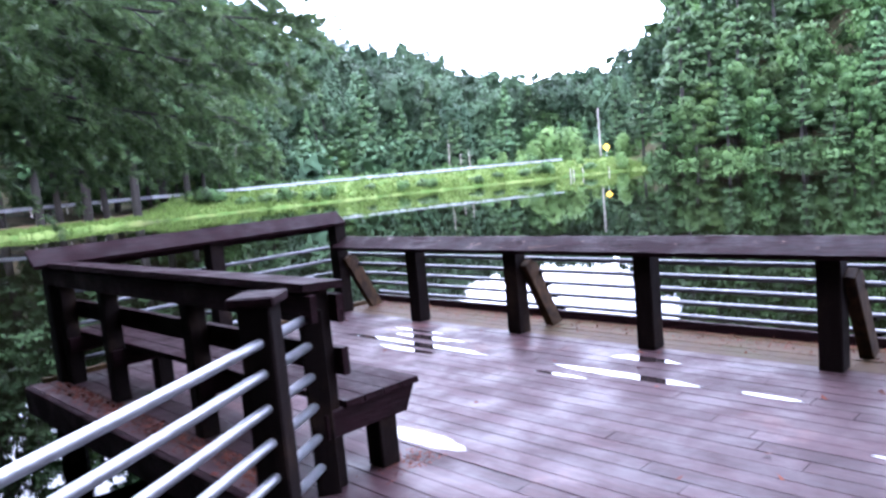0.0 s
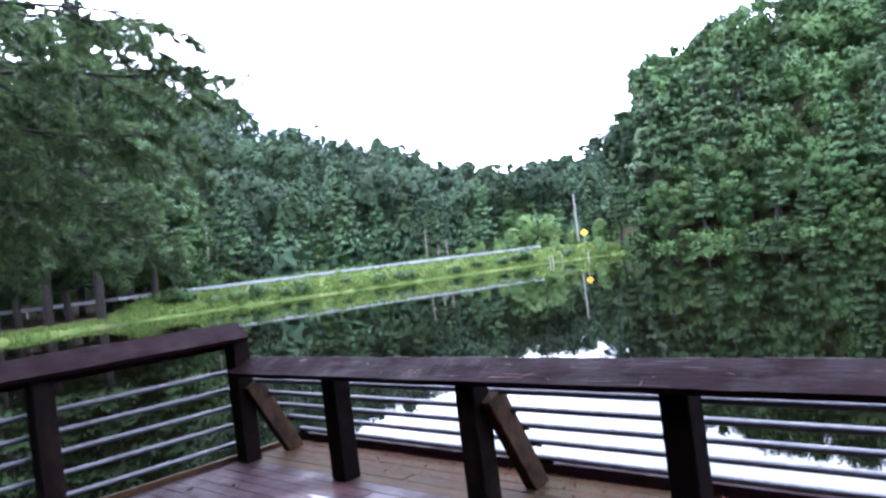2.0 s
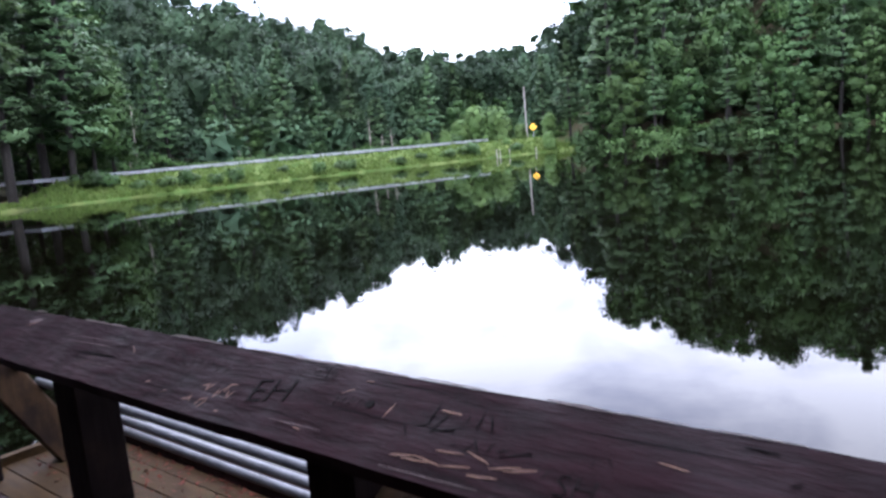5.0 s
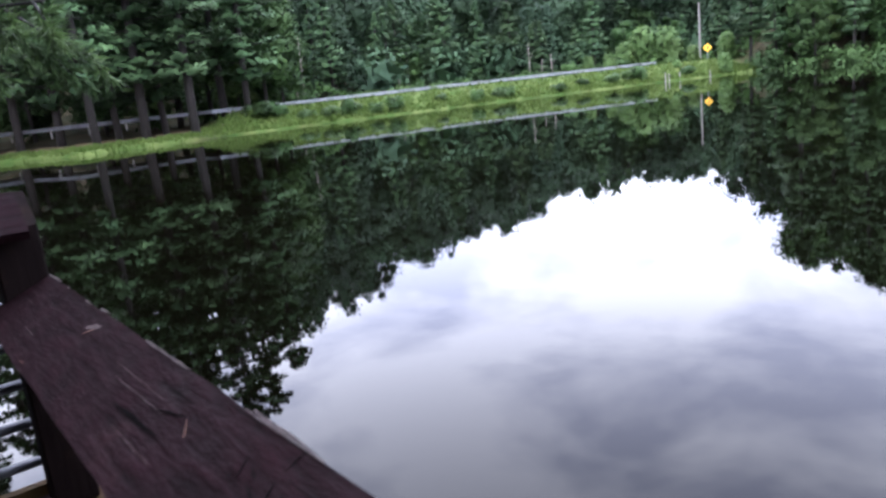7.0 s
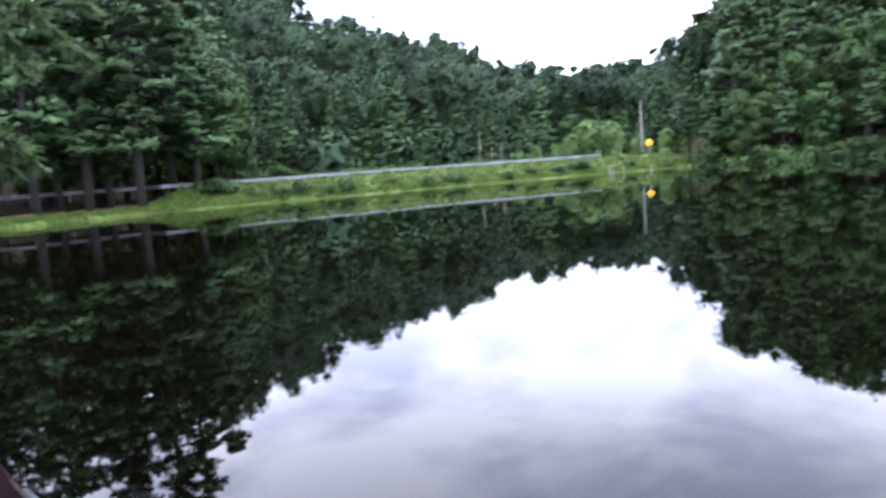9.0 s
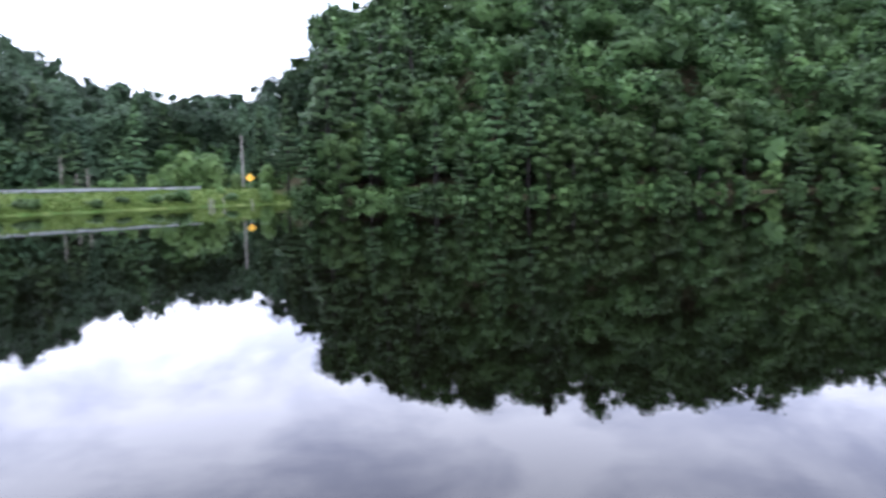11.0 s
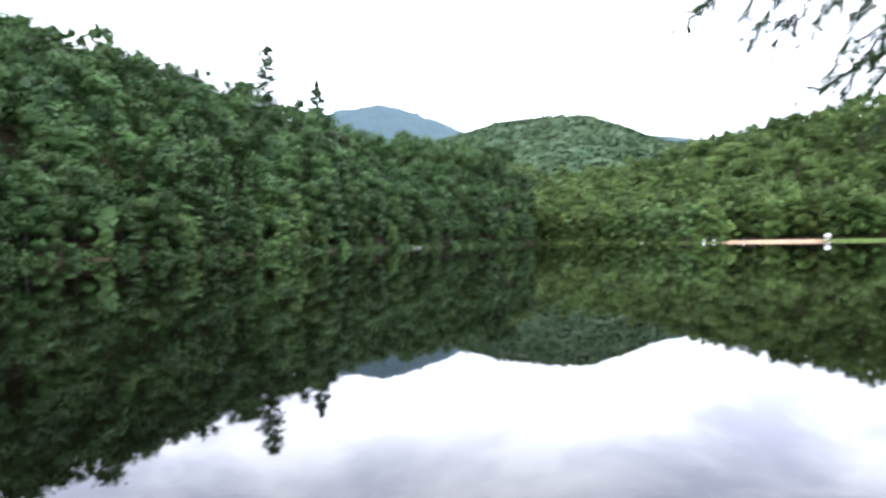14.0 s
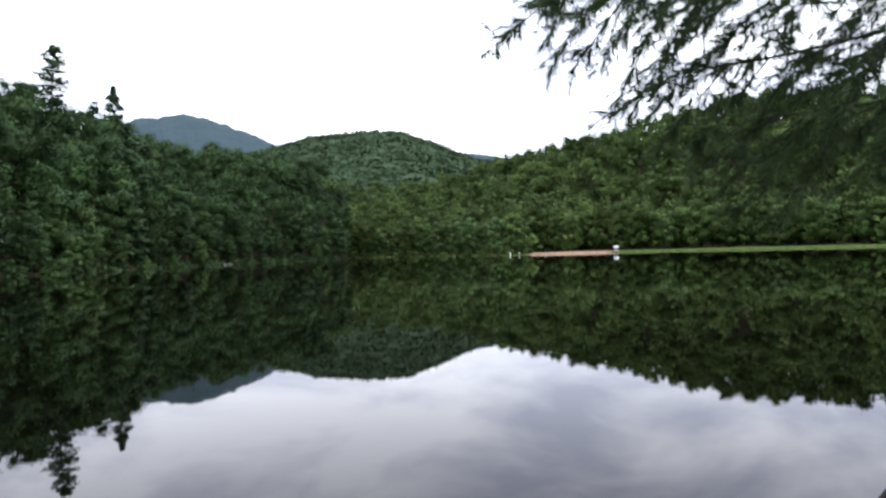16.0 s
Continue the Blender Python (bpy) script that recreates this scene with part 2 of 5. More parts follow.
def ground_material():
    """Grass, forest floor and sand, chosen by the ground's own cover weights."""
    m = bpy.data.materials.new("ground_cover")
    m.use_nodes = True
    t = m.node_tree
    b = t.nodes["Principled BSDF"]
    b.inputs["Roughness"].default_value = 0.9
    b.inputs["Specular IOR Level"].default_value = 0.04
    at = t.nodes.new("ShaderNodeAttribute")
    at.attribute_name = "cover"
    sp = t.nodes.new("ShaderNodeSeparateColor")
    t.links.new(at.outputs["Color"], sp.inputs["Color"])
    tc = t.nodes.new("ShaderNodeTexCoord")
    nz = t.nodes.new("ShaderNodeTexNoise")
    nz.inputs["Scale"].default_value, nz.inputs["Detail"].default_value = 0.55, 9.0
    t.links.new(tc.outputs["Object"], nz.inputs["Vector"])

    def ramp(c0, c1):
        r = t.nodes.new("ShaderNodeValToRGB")
        r.color_ramp.elements[0].position, r.color_ramp.elements[0].color = 0.35, (*c0, 1)
        r.color_ramp.elements[1].position, r.color_ramp.elements[1].color = 0.68, (*c1, 1)
        t.links.new(nz.outputs["Fac"], r.inputs["Fac"])
        return r.outputs["Color"]

    floor_c, grass_c, sand_c = ramp((0.012, 0.015, 0.007), (0.036, 0.028, 0.016)), ramp((0.03, 0.058, 0.012), (0.08, 0.1, 0.03)), ramp((0.2, 0.13, 0.08), (0.3, 0.21, 0.14))
    col = floor_c
    for chan, c in (("Red", grass_c), ("Green", sand_c)):
        x = t.nodes.new("ShaderNodeMix")
        x.data_type = "RGBA"
        t.links.new(sp.outputs[chan], x.inputs["Factor"])
        t.links.new(col, x.inputs["A"])
        t.links.new(c, x.inputs["B"])
        col = x.outputs["Result"]
    t.links.new(col, b.inputs["Base Color"])
    bp = t.nodes.new("ShaderNodeBump")
    bp.inputs["Strength"].default_value, bp.inputs["Distance"].default_value = 0.6, 0.15
    t.links.new(nz.outputs["Fac"], bp.inputs["Height"])
    t.links.new(bp.outputs["Normal"], b.inputs["Normal"])
    return m


GROUND = ground_material()

# ---------------------------------------------------------------- building helpers


def mesh_of(name, bm, mat, smooth=False):
    me = bpy.data.meshes.new(name)
    bmesh.ops.recalc_face_normals(bm, faces=bm.faces[:])
    bm.to_mesh(me)
    bm.free()
    me.materials.append(mat)
    if smooth:
        me.polygons.foreach_set("use_smooth", [True] * len(me.polygons))
    return me


def part(name, bm, mat, parent, label="", smooth=False):
    ob = new(name, mesh_of(name, bm, mat, smooth))
    ob.parent = parent
    if label:
        ob["label"] = label
    return ob


def thing(name, label, category, group="", kind="", at=(0, 0, 0)):
    ob = new(name)
    ob.empty_display_size = 0.1
    ob.location = at
    return tagged(ob, label, category, group, kind)


def box(bm, centre, size, turn=(0, 0, 0), bevel=0.006, rough=0.0):
    """A timber or block: bevelled box, its ends slightly uneven when rough is given."""
    m = Matrix.LocRotScale(Vector(centre), Euler([radians(a) for a in turn]), None)
    res = bmesh.ops.create_cube(bm, size=1)
    vs = res["verts"]
    for v in vs:
        v.co = Vector((v.co.x * size[0], v.co.y * size[1], v.co.z * size[2]))
        if rough:
            v.co += Vector([random.uniform(-rough, rough) for _ in range(3)])
    if bevel:
        es = list({e for v in vs for e in v.link_edges})
        out_ = bmesh.ops.bevel(bm, geom=es, offset=bevel, segments=1, affect="EDGES", profile=0.5)
        vs = list({v for f in out_["faces"] for v in f.verts} | {v for v in vs if v.is_valid})
    for v in vs:
        v.co = m @ v.co
    return vs


def board(bm, length, width, thick, m, wave=0.004, segs=24):
    """A weathered board along x, split lengthwise so its edges can wander."""
    rings = []
    for i in range(segs + 1):
        x = (i / segs - 0.5) * length
        ring = []
        for a, b in ((-1, -1), (-0.97, 1), (0.97, 1), (1, -1)):
            y = a * (width / 2 + wave * (noise.noise((x * 3.1, a * 5, m.translation.x)) + 0.6 * noise.noise((x * 11, a * 3, 2))))
            z = b * thick / 2 + 0.35 * wave * noise.noise((x * 2.3, a, b * 4))
            ring.append(bm.verts.new(m @ Vector((x, y, z))))
        rings.append(ring)
    for r0, r1 in zip(rings, rings[1:]):
        for k in range(4):
            bm.faces.new((r0[k], r0[(k + 1) % 4], r1[(k + 1) % 4], r1[k]))
    bm.faces.new(rings[0]), bm.faces.new(rings[-1][::-1])


def tube(bm, pts, radii, sides=10):
    rings = []
    for i, p in enumerate(pts):
        p = Vector(p)
        way = (Vector(pts[min(i + 1, len(pts) - 1)]) - Vector(pts[max(i - 1, 0)])).normalized()
        side = way.cross(Vector((0, 0, 1)) if abs(way.z) < 0.9 else Vector((1, 0, 0))).normalized()
        up = side.cross(way)
        r = radii[i] if isinstance(radii, (list, tuple)) else radii
        rings.append([bm.verts.new(p + r * (math.cos(a) * side + math.sin(a) * up)) for a in (2 * math.pi * k / sides for k in range(sides))])
    for r0, r1 in zip(rings, rings[1:]):
        for k in range(sides):
            bm.faces.new((r0[k], r0[(k + 1) % sides], r1[(k + 1) % sides], r1[k]))
    if sides > 2:
        bm.faces.new(rings[0][::-1]), bm.faces.new(rings[-1])


def array_mesh(name, verts, faces, mat, normals=None, tone=None):
    """A mesh straight from arrays: verts (n, 3), faces (m, 3 or 4), the way its surface turns, and a tone for each tree in it."""
    me = bpy.data.meshes.new(name)
    k = faces.shape[1]
    me.vertices.add(len(verts))
    me.vertices.foreach_set("co", np.ascontiguousarray(verts, dtype=np.float32).ravel())
    me.loops.add(faces.size)
    me.loops.foreach_set("vertex_index", np.ascontiguousarray(faces, dtype=np.int32).ravel())
    me.polygons.add(len(faces))
    me.polygons.foreach_set("loop_start", np.arange(0, faces.size, k, dtype=np.int32))
    me.polygons.foreach_set("loop_total", np.full(len(faces), k, dtype=np.int32))
    me.update(calc_edges=True)
    me.materials.append(mat)
    if tone is not None:
        me.attributes.new("tone", "FLOAT", "POINT").data.foreach_set("value", np.ascontiguousarray(tone, dtype=np.float32))
    if normals is not None:
        me.polygons.foreach_set("use_smooth", [True] * len(faces))
        me.normals_split_custom_set_from_vertices(np.ascontiguousarray(normals, dtype=np.float32))
    return me


rng = np.random.default_rng(7)


def unit(v):
    return v / np.maximum(np.linalg.norm(v, axis=-1, keepdims=True), 1e-9)


def leaf_sprays(centres, facing, size, stretch=1.5, jitter=0.5):
    """Leaf sprays: one bent blade for each centre, facing roughly the given way."""
    n = len(centres)
    nrm = unit(facing + jitter * rng.normal(size=(n, 3)))
    a = unit(np.cross(nrm, rng.normal(size=(n, 3))))
    b = np.cross(nrm, a)
    s = (size * rng.uniform(0.6, 1.35, n))[:, None]
    bend = nrm * s * 0.15
    v = np.stack([centres + a * s * 0.55 * stretch - bend, centres - a * s * 0.45 * stretch + b * s * 0.47 + bend, centres - a * s * 0.45 * stretch - b * s * 0.47], 1)
    turned = unit(unit(facing) + 0.22 * (nrm - unit(facing)))
    return v.reshape(-1, 3), np.arange(3 * n).reshape(n, 3), np.repeat(turned, 3, 0)


# ---------------------------------------------------------------- land and lake
WATER_Z = -0.8
EYE = (4.0, -0.4)
SHORE = [(-180, 12), (-150, 12), (-125, 24), (-108, 80), (-98, 150), (-90, 235), (-78, 290), (-70, 300), (-65, 318), (-58, 300), (-52, 300),
         (-47, 350), (-43, 400), (-40, 396), (-39.3, 385), (-38.9, 330), (-35, 285), (-30, 232), (-25, 195), (-20, 167), (-14, 146), (-5, 126), (0, 119), (16, 114),
         (25, 111), (30, 112), (34, 107), (42, 97), (55, 86), (66, 81), (72, 77), (79, 72), (82, 80), (88, 74), (100, 50), (125, 22), (150, 13), (180, 12)]
SKYLINE = [(-180, .16), (-100, .19), (-79, .178), (-72, .186), (-67.7, .1825), (-63.6, .166), (-59.8, .15), (-57, .137), (-52.7, .122), (-48, .095), (-40, .085),
           (-39, .10), (-37.5, .128), (-31, .14), (-26.7, .149), (-22.8, .168), (-19, .185), (-15, .213), (-7.5, .2585), (0, .272), (10, .285), (16, .268),
           (21.3, .253), (25, .237), (26.3, .2), (29.3, .139), (31.6, .122), (34.5, .103), (37.1, .119), (39.4, .109), (40.7, .124), (44.2, .155), (49.5, .184), (53.8, .207),
           (56.3, .222), (58.7, .25), (64.6, .29), (100, .3), (140, .2), (180, .16)]


def along(table, az):
    return float(np.interp((az + 180) % 360 - 180, [r[0] for r in table], [r[1] for r in table]))


def smooth(x, a=0.0, b=1.0):
    x = min(1.0, max(0.0, (x - a) / (b - a)))
    return x * x * (3 - 2 * x)


def shore(az):
    return along(SHORE, az) * (1 + 0.012 * noise.noise((az * 0.7, 0, 0))) + 1.2 * noise.noise((az * 1.9, 4, 0)) * min(1.0, along(SHORE, az) / 60)


def spot(az, r):
    return EYE[0] - r * math.sin(radians(az)), EYE[1] + r * math.cos(radians(az))


def is_dam(az):
    return smooth(az, 28.5, 32.0) * (1 - smooth(az, 67, 71))


def is_far(az):
    return 1 - smooth(az, -40.5, -39.0)


def ridge_back(az):
    """How far behind the shore the skyline trees stand."""
    far, left = is_far(az), smooth(az, 28, 33)
    return 62 + 190 * far + 75 * left


def land(az, d):
    """Height of the ground d metres behind the shore."""
    if d < 0:
        return WATER_Z + max(-2.2, 0.22 * d)
    dam, far, left = is_dam(az), is_far(az), smooth(az, 28, 33)
    back = ridge_back(az)
    top = 1.6 + along(SKYLINE, az) * (along(SHORE, az) + back) - 19.0 - 0.8 * left
    behind = smooth(abs(az), 105, 125)
    top = top * (1 - behind) + 12 * behind
    bank = min(0.5 * d, 0.35 + 0.03 * d)
    dam_z = min(2.35, 0.12 + 0.26 * d) - 1.3 * smooth(d, 17, 26)
    flat = 45 * far + 28 * left + 2 * (1 - far) * (1 - left)
    z = WATER_Z + (1 - dam) * min(bank, 2.2) + dam * dam_z
    z += max(0.0, top - WATER_Z) * smooth(d, flat, back) ** 0.85
    z *= 1 - 0.75 * smooth(d, back + 150, back + 1200)
    return z + min(1.0, d / 30) * 0.6 * noise.noise((az * 0.9, d * 0.06, 3))


def build_ground():
    azs = np.concatenate([np.arange(-180, -100, 4), np.arange(-100, 100, 0.8), np.arange(100, 180, 4)])
    ds = [-60, -25, -8, -2.5, -0.6, 0, 0.5, 1.2, 2.5, 4.5, 7, 9.5, 13, 17, 21, 26, 33, 42, 52, 64, 80, 100, 130, 170, 220, 260, 320, 420, 700, 1300, 2600, 4200]
    verts, cover = [], []
    for az in azs:
        r = shore(az)
        for d in ds:
            rr = max(r + d, 0.4 * r * (0.2 + 0.8 * (60 + d) / 60) if d < 0 else 0)
            x, y = spot(az, rr)
            verts.append((x, y, land(az, d) if d > -60 else WATER_Z - 2.4))
            dam, far = is_dam(az), is_far(az)
            pen = smooth(az, 69, 72) * (1 - smooth(az, 92, 97))
            grass = dam * (1 - smooth(d, 24, 30)) + pen * (1 - smooth(d, 4, 9)) + far * (1 - smooth(d, 16, 24)) * smooth(-az, 60, 61.5)
            grass += far * (1 - smooth(d, 3, 6)) * smooth(-az, 40.5, 42) * (1 - smooth(-az, 53.5, 55))
            grass += 0.9 * smooth(az, 27, 29) * (1 - smooth(az, 30, 32)) * (1 - smooth(d, 3, 6))
            sand = far * smooth(-az, 53.5, 54.5) * (1 - smooth(-az, 60.0, 61.0)) * (1 - smooth(d, 14, 20))
            soil = 0.3 * smooth(az, 68.5, 70.5) * (1 - smooth(az, 84, 90)) * smooth(d, 5, 7) * (1 - smooth(d, 14, 18))
            cover.append((min(1, grass), min(1, sand + soil), 0, 1))
    n, k = len(azs), len(ds)
    faces = []
    for i in range(n):
        j = (i + 1) % n
        for q in range(k - 1):
            faces.append((i * k + q, i * k + q + 1, j * k + q + 1, j * k + q))
    me = bpy.data.meshes.new("ground")
    centre = len(verts)
    verts.append((*EYE, WATER_Z - 2.6))
    cover.append((0, 0, 0, 1))
    tris = [(centre, i * k, ((i + 1) % n) * k) for i in range(n)]
    me.from_pydata(verts, [], faces + tris)
    layer = me.color_attributes.new("cover", "FLOAT_COLOR", "POINT")
    layer.data.foreach_set("color", np.array(cover, dtype=np.float32).ravel())
    me.materials.append(GROUND)
    me.polygons.foreach_set("use_smooth", [True] * len(me.polygons))
    return tagged(new("ground", me), "grassy dam, sandy beach and wooded slopes round a lake", "ground", kind="structure")


build_ground()


def build_water():
    bm = bmesh.new()
    bmesh.ops.create_circle(bm, cap_ends=True, radius=560, segments=96)
    for v in bm.verts:
        v.co += Vector((EYE[0], EYE[1], WATER_Z))
    for f in bm.faces:
        f.normal_update()
        if f.normal.z < 0:
            f.normal_flip()
    me = bpy.data.meshes.new("water")
    bm.to_mesh(me)
    bm.free()
    me.materials.append(WATER)
    return tagged(new("water", me), "still dark lake water mirroring sky and trees", "water", kind="structure")


build_water()


def build_mountain(name, label, az0, az1, table, dist, depth, mat, bumps):
    """A wooded mountain: a slope with a rounded crest and a back side."""
    na, nd = 260, 26
    verts = []
    for i in range(na):
        az = az0 + (az1 - az0) * i / (na - 1)
        for j in range(nd):
            u = j / (nd - 1) * 1.5
            r = dist - depth + depth * u
            crest = 1.6 + along(table, az) * dist
            rise = math.sin(min(u, 1.0) * math.pi / 2) ** 1.1 if u <= 1 else 1 - 0.5 * (u - 1)
            x, y = spot(az, r)
            z = -2 + (crest + 2) * rise
            z += bumps * rise * (noise.noise((x / 26, y / 26, 0)) + 0.6 * noise.noise((x / 11, y / 11, 5))) - bumps * 0.4
            verts.append((x, y, z))
    idx = np.arange(na * nd).reshape(na, nd)
    faces = np.stack([idx[:-1, :-1], idx[1:, :-1], idx[1:, 1:], idx[:-1, 1:]], -1).reshape(-1, 4)
    me = array_mesh(name, np.array(verts), faces, mat)
    me.polygons.foreach_set("use_smooth", [True] * len(me.polygons))
    return tagged(new(name, me), label, "mountain", kind="structure")


MOUNTAIN = [(-64, .055), (-58, .09), (-53, .108), (-49.6, .121), (-46.4, .143), (-43.8, .158), (-41, .157), (-37, .15), (-34, .136), (-31, .12), (-26, .08)]
build_mountain("backdrop_mountain", "wooded green mountain behind the head of the lake", -26, -64,
               MOUNTAIN, 1100, 620, FAR_GREEN, 3.0)
build_mountain("backdrop_blue_mountain", "distant wooded mountain, blue-green from haze in its colour", -16, -42,
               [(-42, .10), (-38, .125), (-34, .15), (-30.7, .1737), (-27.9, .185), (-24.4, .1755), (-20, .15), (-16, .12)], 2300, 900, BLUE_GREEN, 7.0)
build_mountain("backdrop_far_ridge", "far wooded ridge with haze in its colour", -44, -60, [(-60, .09), (-54, .122), (-50, .134), (-47, .138), (-44, .12)], 2900, 800, BLUE_GREEN, 6.0)

# ---------------------------------------------------------------- trees


def broadleaf_mesh(height, spread, leaves, leaf, seed, low=0.12):
    """Trunk and crown meshes of a broad-leaved tree: lobes of leaf sprays on forked limbs."""
    rnd = random.Random(seed)
    lobes = []
    for i in range(19):
        u = low + (1 - low) * (0.04 + 0.92 * (i + rnd.random()) / 19)
        wide = spread * (0.35 + 0.65 * math.sin(min(1.0, (1.08 - u) / 0.75) * math.pi / 2)) * (0.62 + 0.38 * min(1, u / 0.4))
        a = i * 2.4 + rnd.uniform(-0.5, 0.5)
        rr = wide * rnd.uniform(0.35, 0.8)
        lobes.append((Vector((rr * math.cos(a), rr * math.sin(a), u * height * 0.93)), spread * rnd.choice((0.2, 0.26, 0.32, 0.4)) * rnd.uniform(0.85, 1.1)))
    bm = bmesh.new()
    tube(bm, [(0, 0, -0.5), (0.05, 0.1, height * 0.3), (0.2, 0, height * 0.6), (0.1, 0.1, height * 0.86)], [height * 0.017, height * 0.013, height * 0.008, 0.04], 7)
    for c, r in lobes[3::3]:
        z0 = max(height * 0.2, c.z - height * 0.16)
        tube(bm, [(0.1, 0.05, z0), (c.x * 0.5, c.y * 0.5, (z0 + c.z) / 2), tuple(c)], [height * 0.006, height * 0.004, 0.02], 5)
    trunk = mesh_of("trunk", bm, BARK, True)
    per = leaves // len(lobes)
    cs, fs = [], []
    for c, r in lobes:
        dirs = unit(rng.normal(size=(per, 3)) + np.array([0, 0, 0.35]))
        lump = 1 + 0.2 * np.sin(dirs[:, 0] * 5 + c.x) * np.cos(dirs[:, 1] * 6 + c.y) + 0.11 * rng.normal(size=per)
        cs.append(np.array(c) + dirs * (r * lump)[:, None] * np.array([1.1, 1.1, 0.72]))
        out_ = unit(cs[-1] - np.array([0, 0, height * 0.45]))
        fs.append(dirs + out_ * 0.35 + np.array([0, 0, 0.1]))
    return trunk, leaf_sprays(np.concatenate(cs), np.concatenate(fs), leaf, 1.35, 0.7), [(np.array(c), r, 0.72) for c, r in lobes]


def conifer_mesh(height, spread, leaves, leaf, seed, bare=0.25, ragged=0.35, taper=0.75):
    """Trunk and crown of a white pine: tiers of level, slightly lifted branches with tufts along them."""
    rnd = random.Random(seed)
    bm = bmesh.new()
    tube(bm, [(0, 0, -0.5), (0.1, 0, height * 0.4), (0, 0.1, height * 0.75), (0, 0, height)], [height * 0.014, height * 0.011, height * 0.006, height * 0.0025], 8)
    cs = []
    tiers = int(height * 0.95)
    count = tiers * 5
    per = max(8, leaves // count)
    for i in range(tiers):
        u = bare + (1 - bare) * (i + rnd.random() * 0.6) / tiers
        reach0 = spread * (1 - (u - bare) / (1 - bare)) ** taper * (0.55 + 0.45 * min(1.0, (u - bare) / 0.16 + 0.3))
        for k in range(5):
            if rnd.random() < ragged * 0.35:
                continue
            a = k * 1.2566 + i * 0.9 + rnd.uniform(-0.3, 0.3)
            reach = max(0.5, reach0 * rnd.uniform(1 - ragged, 1.12))
            z = u * height
            rise = rnd.uniform(-0.06, 0.2)
            end = Vector((math.cos(a) * reach, math.sin(a) * reach, z + rise * reach))
            if reach > 0.9:
                tube(bm, [(0, 0, z), tuple(end * 0.55 + Vector((0, 0, z * 0.45 - 0.02 * reach))), tuple(end)], [0.02 + reach * 0.012, 0.02 + reach * 0.007, 0.012], 4)
            w = rng.uniform(0.25, 1.02, per) ** 0.8
            side = rng.normal(size=per) * 0.16 * reach * np.sin(np.clip(w, 0, 1) * 2.6)
            p = np.stack([math.cos(a) * reach * w - math.sin(a) * side, math.sin(a) * reach * w + math.cos(a) * side, z + rise * reach * w + rng.normal(size=per) * 0.16], 1)
            cs.append(p)
    c = np.concatenate(cs)
    leaves_ = leaf_sprays(c, np.tile([0, 0, 1.0], (len(c), 1)) + unit(c * np.array([1, 1, 0])) * 0.6, leaf, 1.7, 0.4)
    return mesh_of("trunk", bm, BARK, True), leaves_, []


KINDS = {}


def inner_leaves(centres, radii, per, flat):
    """Larger sprays deep inside each lobe, so that no daylight shows through its middle."""
    c = np.repeat(centres, per, 0)
    r = np.repeat(radii, per)
    d = unit(rng.normal(size=(len(c), 3)))
    v, f, nr = leaf_sprays(c + d * (r * rng.uniform(0.12, 0.45, len(c)))[:, None] * np.array([1, 1, flat]), d + np.array([0, 0, 0.3]), 1.0, 1.3, 0.4)
    mid = np.repeat(v.reshape(-1, 3, 3).mean(1), 3, 0)
    grown = mid + (v - mid) * np.repeat(r, 3)[:, None] * 0.8
    return grown, f, nr


def tree_kind(key, made, leaf_mat):
    trunk, (v, f, nr), lumps = made
    if lumps:
        v2, f2, n2 = inner_leaves(np.array([l[0] for l in lumps]), np.array([l[1] for l in lumps]), 13, 0.72)
        f = np.concatenate([f, f2 + len(v)])
        v, nr = np.concatenate([v, v2]), np.concatenate([nr, n2])
    KINDS[key] = (trunk, array_mesh("crown", v, f, leaf_mat, nr))


for s in range(4):
    tree_kind("oak%d" % s, broadleaf_mesh(15 + s * 1.3, 4.6 + 0.4 * s, 5000, 0.36, 11 + s), LEAF)
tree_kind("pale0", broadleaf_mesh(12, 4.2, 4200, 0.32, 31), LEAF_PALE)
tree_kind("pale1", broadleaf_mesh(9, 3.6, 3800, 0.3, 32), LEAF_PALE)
for s in range(3):
    tree_kind("pine%d" % s, conifer_mesh(24 + 2 * s, 4.6, 7000, 0.33, 51 + s, ragged=0.5), NEEDLE)
tree_kind("hemlock", conifer_mesh(17, 4.2, 6600, 0.32, 61, bare=0.06, ragged=0.2), NEEDLE)
tree_kind("tallpine0", conifer_mesh(36, 6.0, 11000, 0.4, 71, bare=0.16, ragged=0.75, taper=0.42), NEEDLE)
tree_kind("tallpine1", conifer_mesh(33, 6.4, 11000, 0.4, 72, bare=0.13, ragged=0.7, taper=0.36), NEEDLE)
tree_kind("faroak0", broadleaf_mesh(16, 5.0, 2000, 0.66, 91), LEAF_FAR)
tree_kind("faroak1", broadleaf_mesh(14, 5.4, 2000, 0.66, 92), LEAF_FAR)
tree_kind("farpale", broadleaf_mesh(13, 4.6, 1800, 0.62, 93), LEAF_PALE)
tree_kind("snagtop", conifer_mesh(27, 6.0, 9000, 0.34, 81, bare=0.35, ragged=0.75, taper=0.36), NEEDLE)
tree_kind("spire", conifer_mesh(22, 6.6, 6000, 0.36, 82, bare=0.2, ragged=0.4, taper=0.85), NEEDLE)

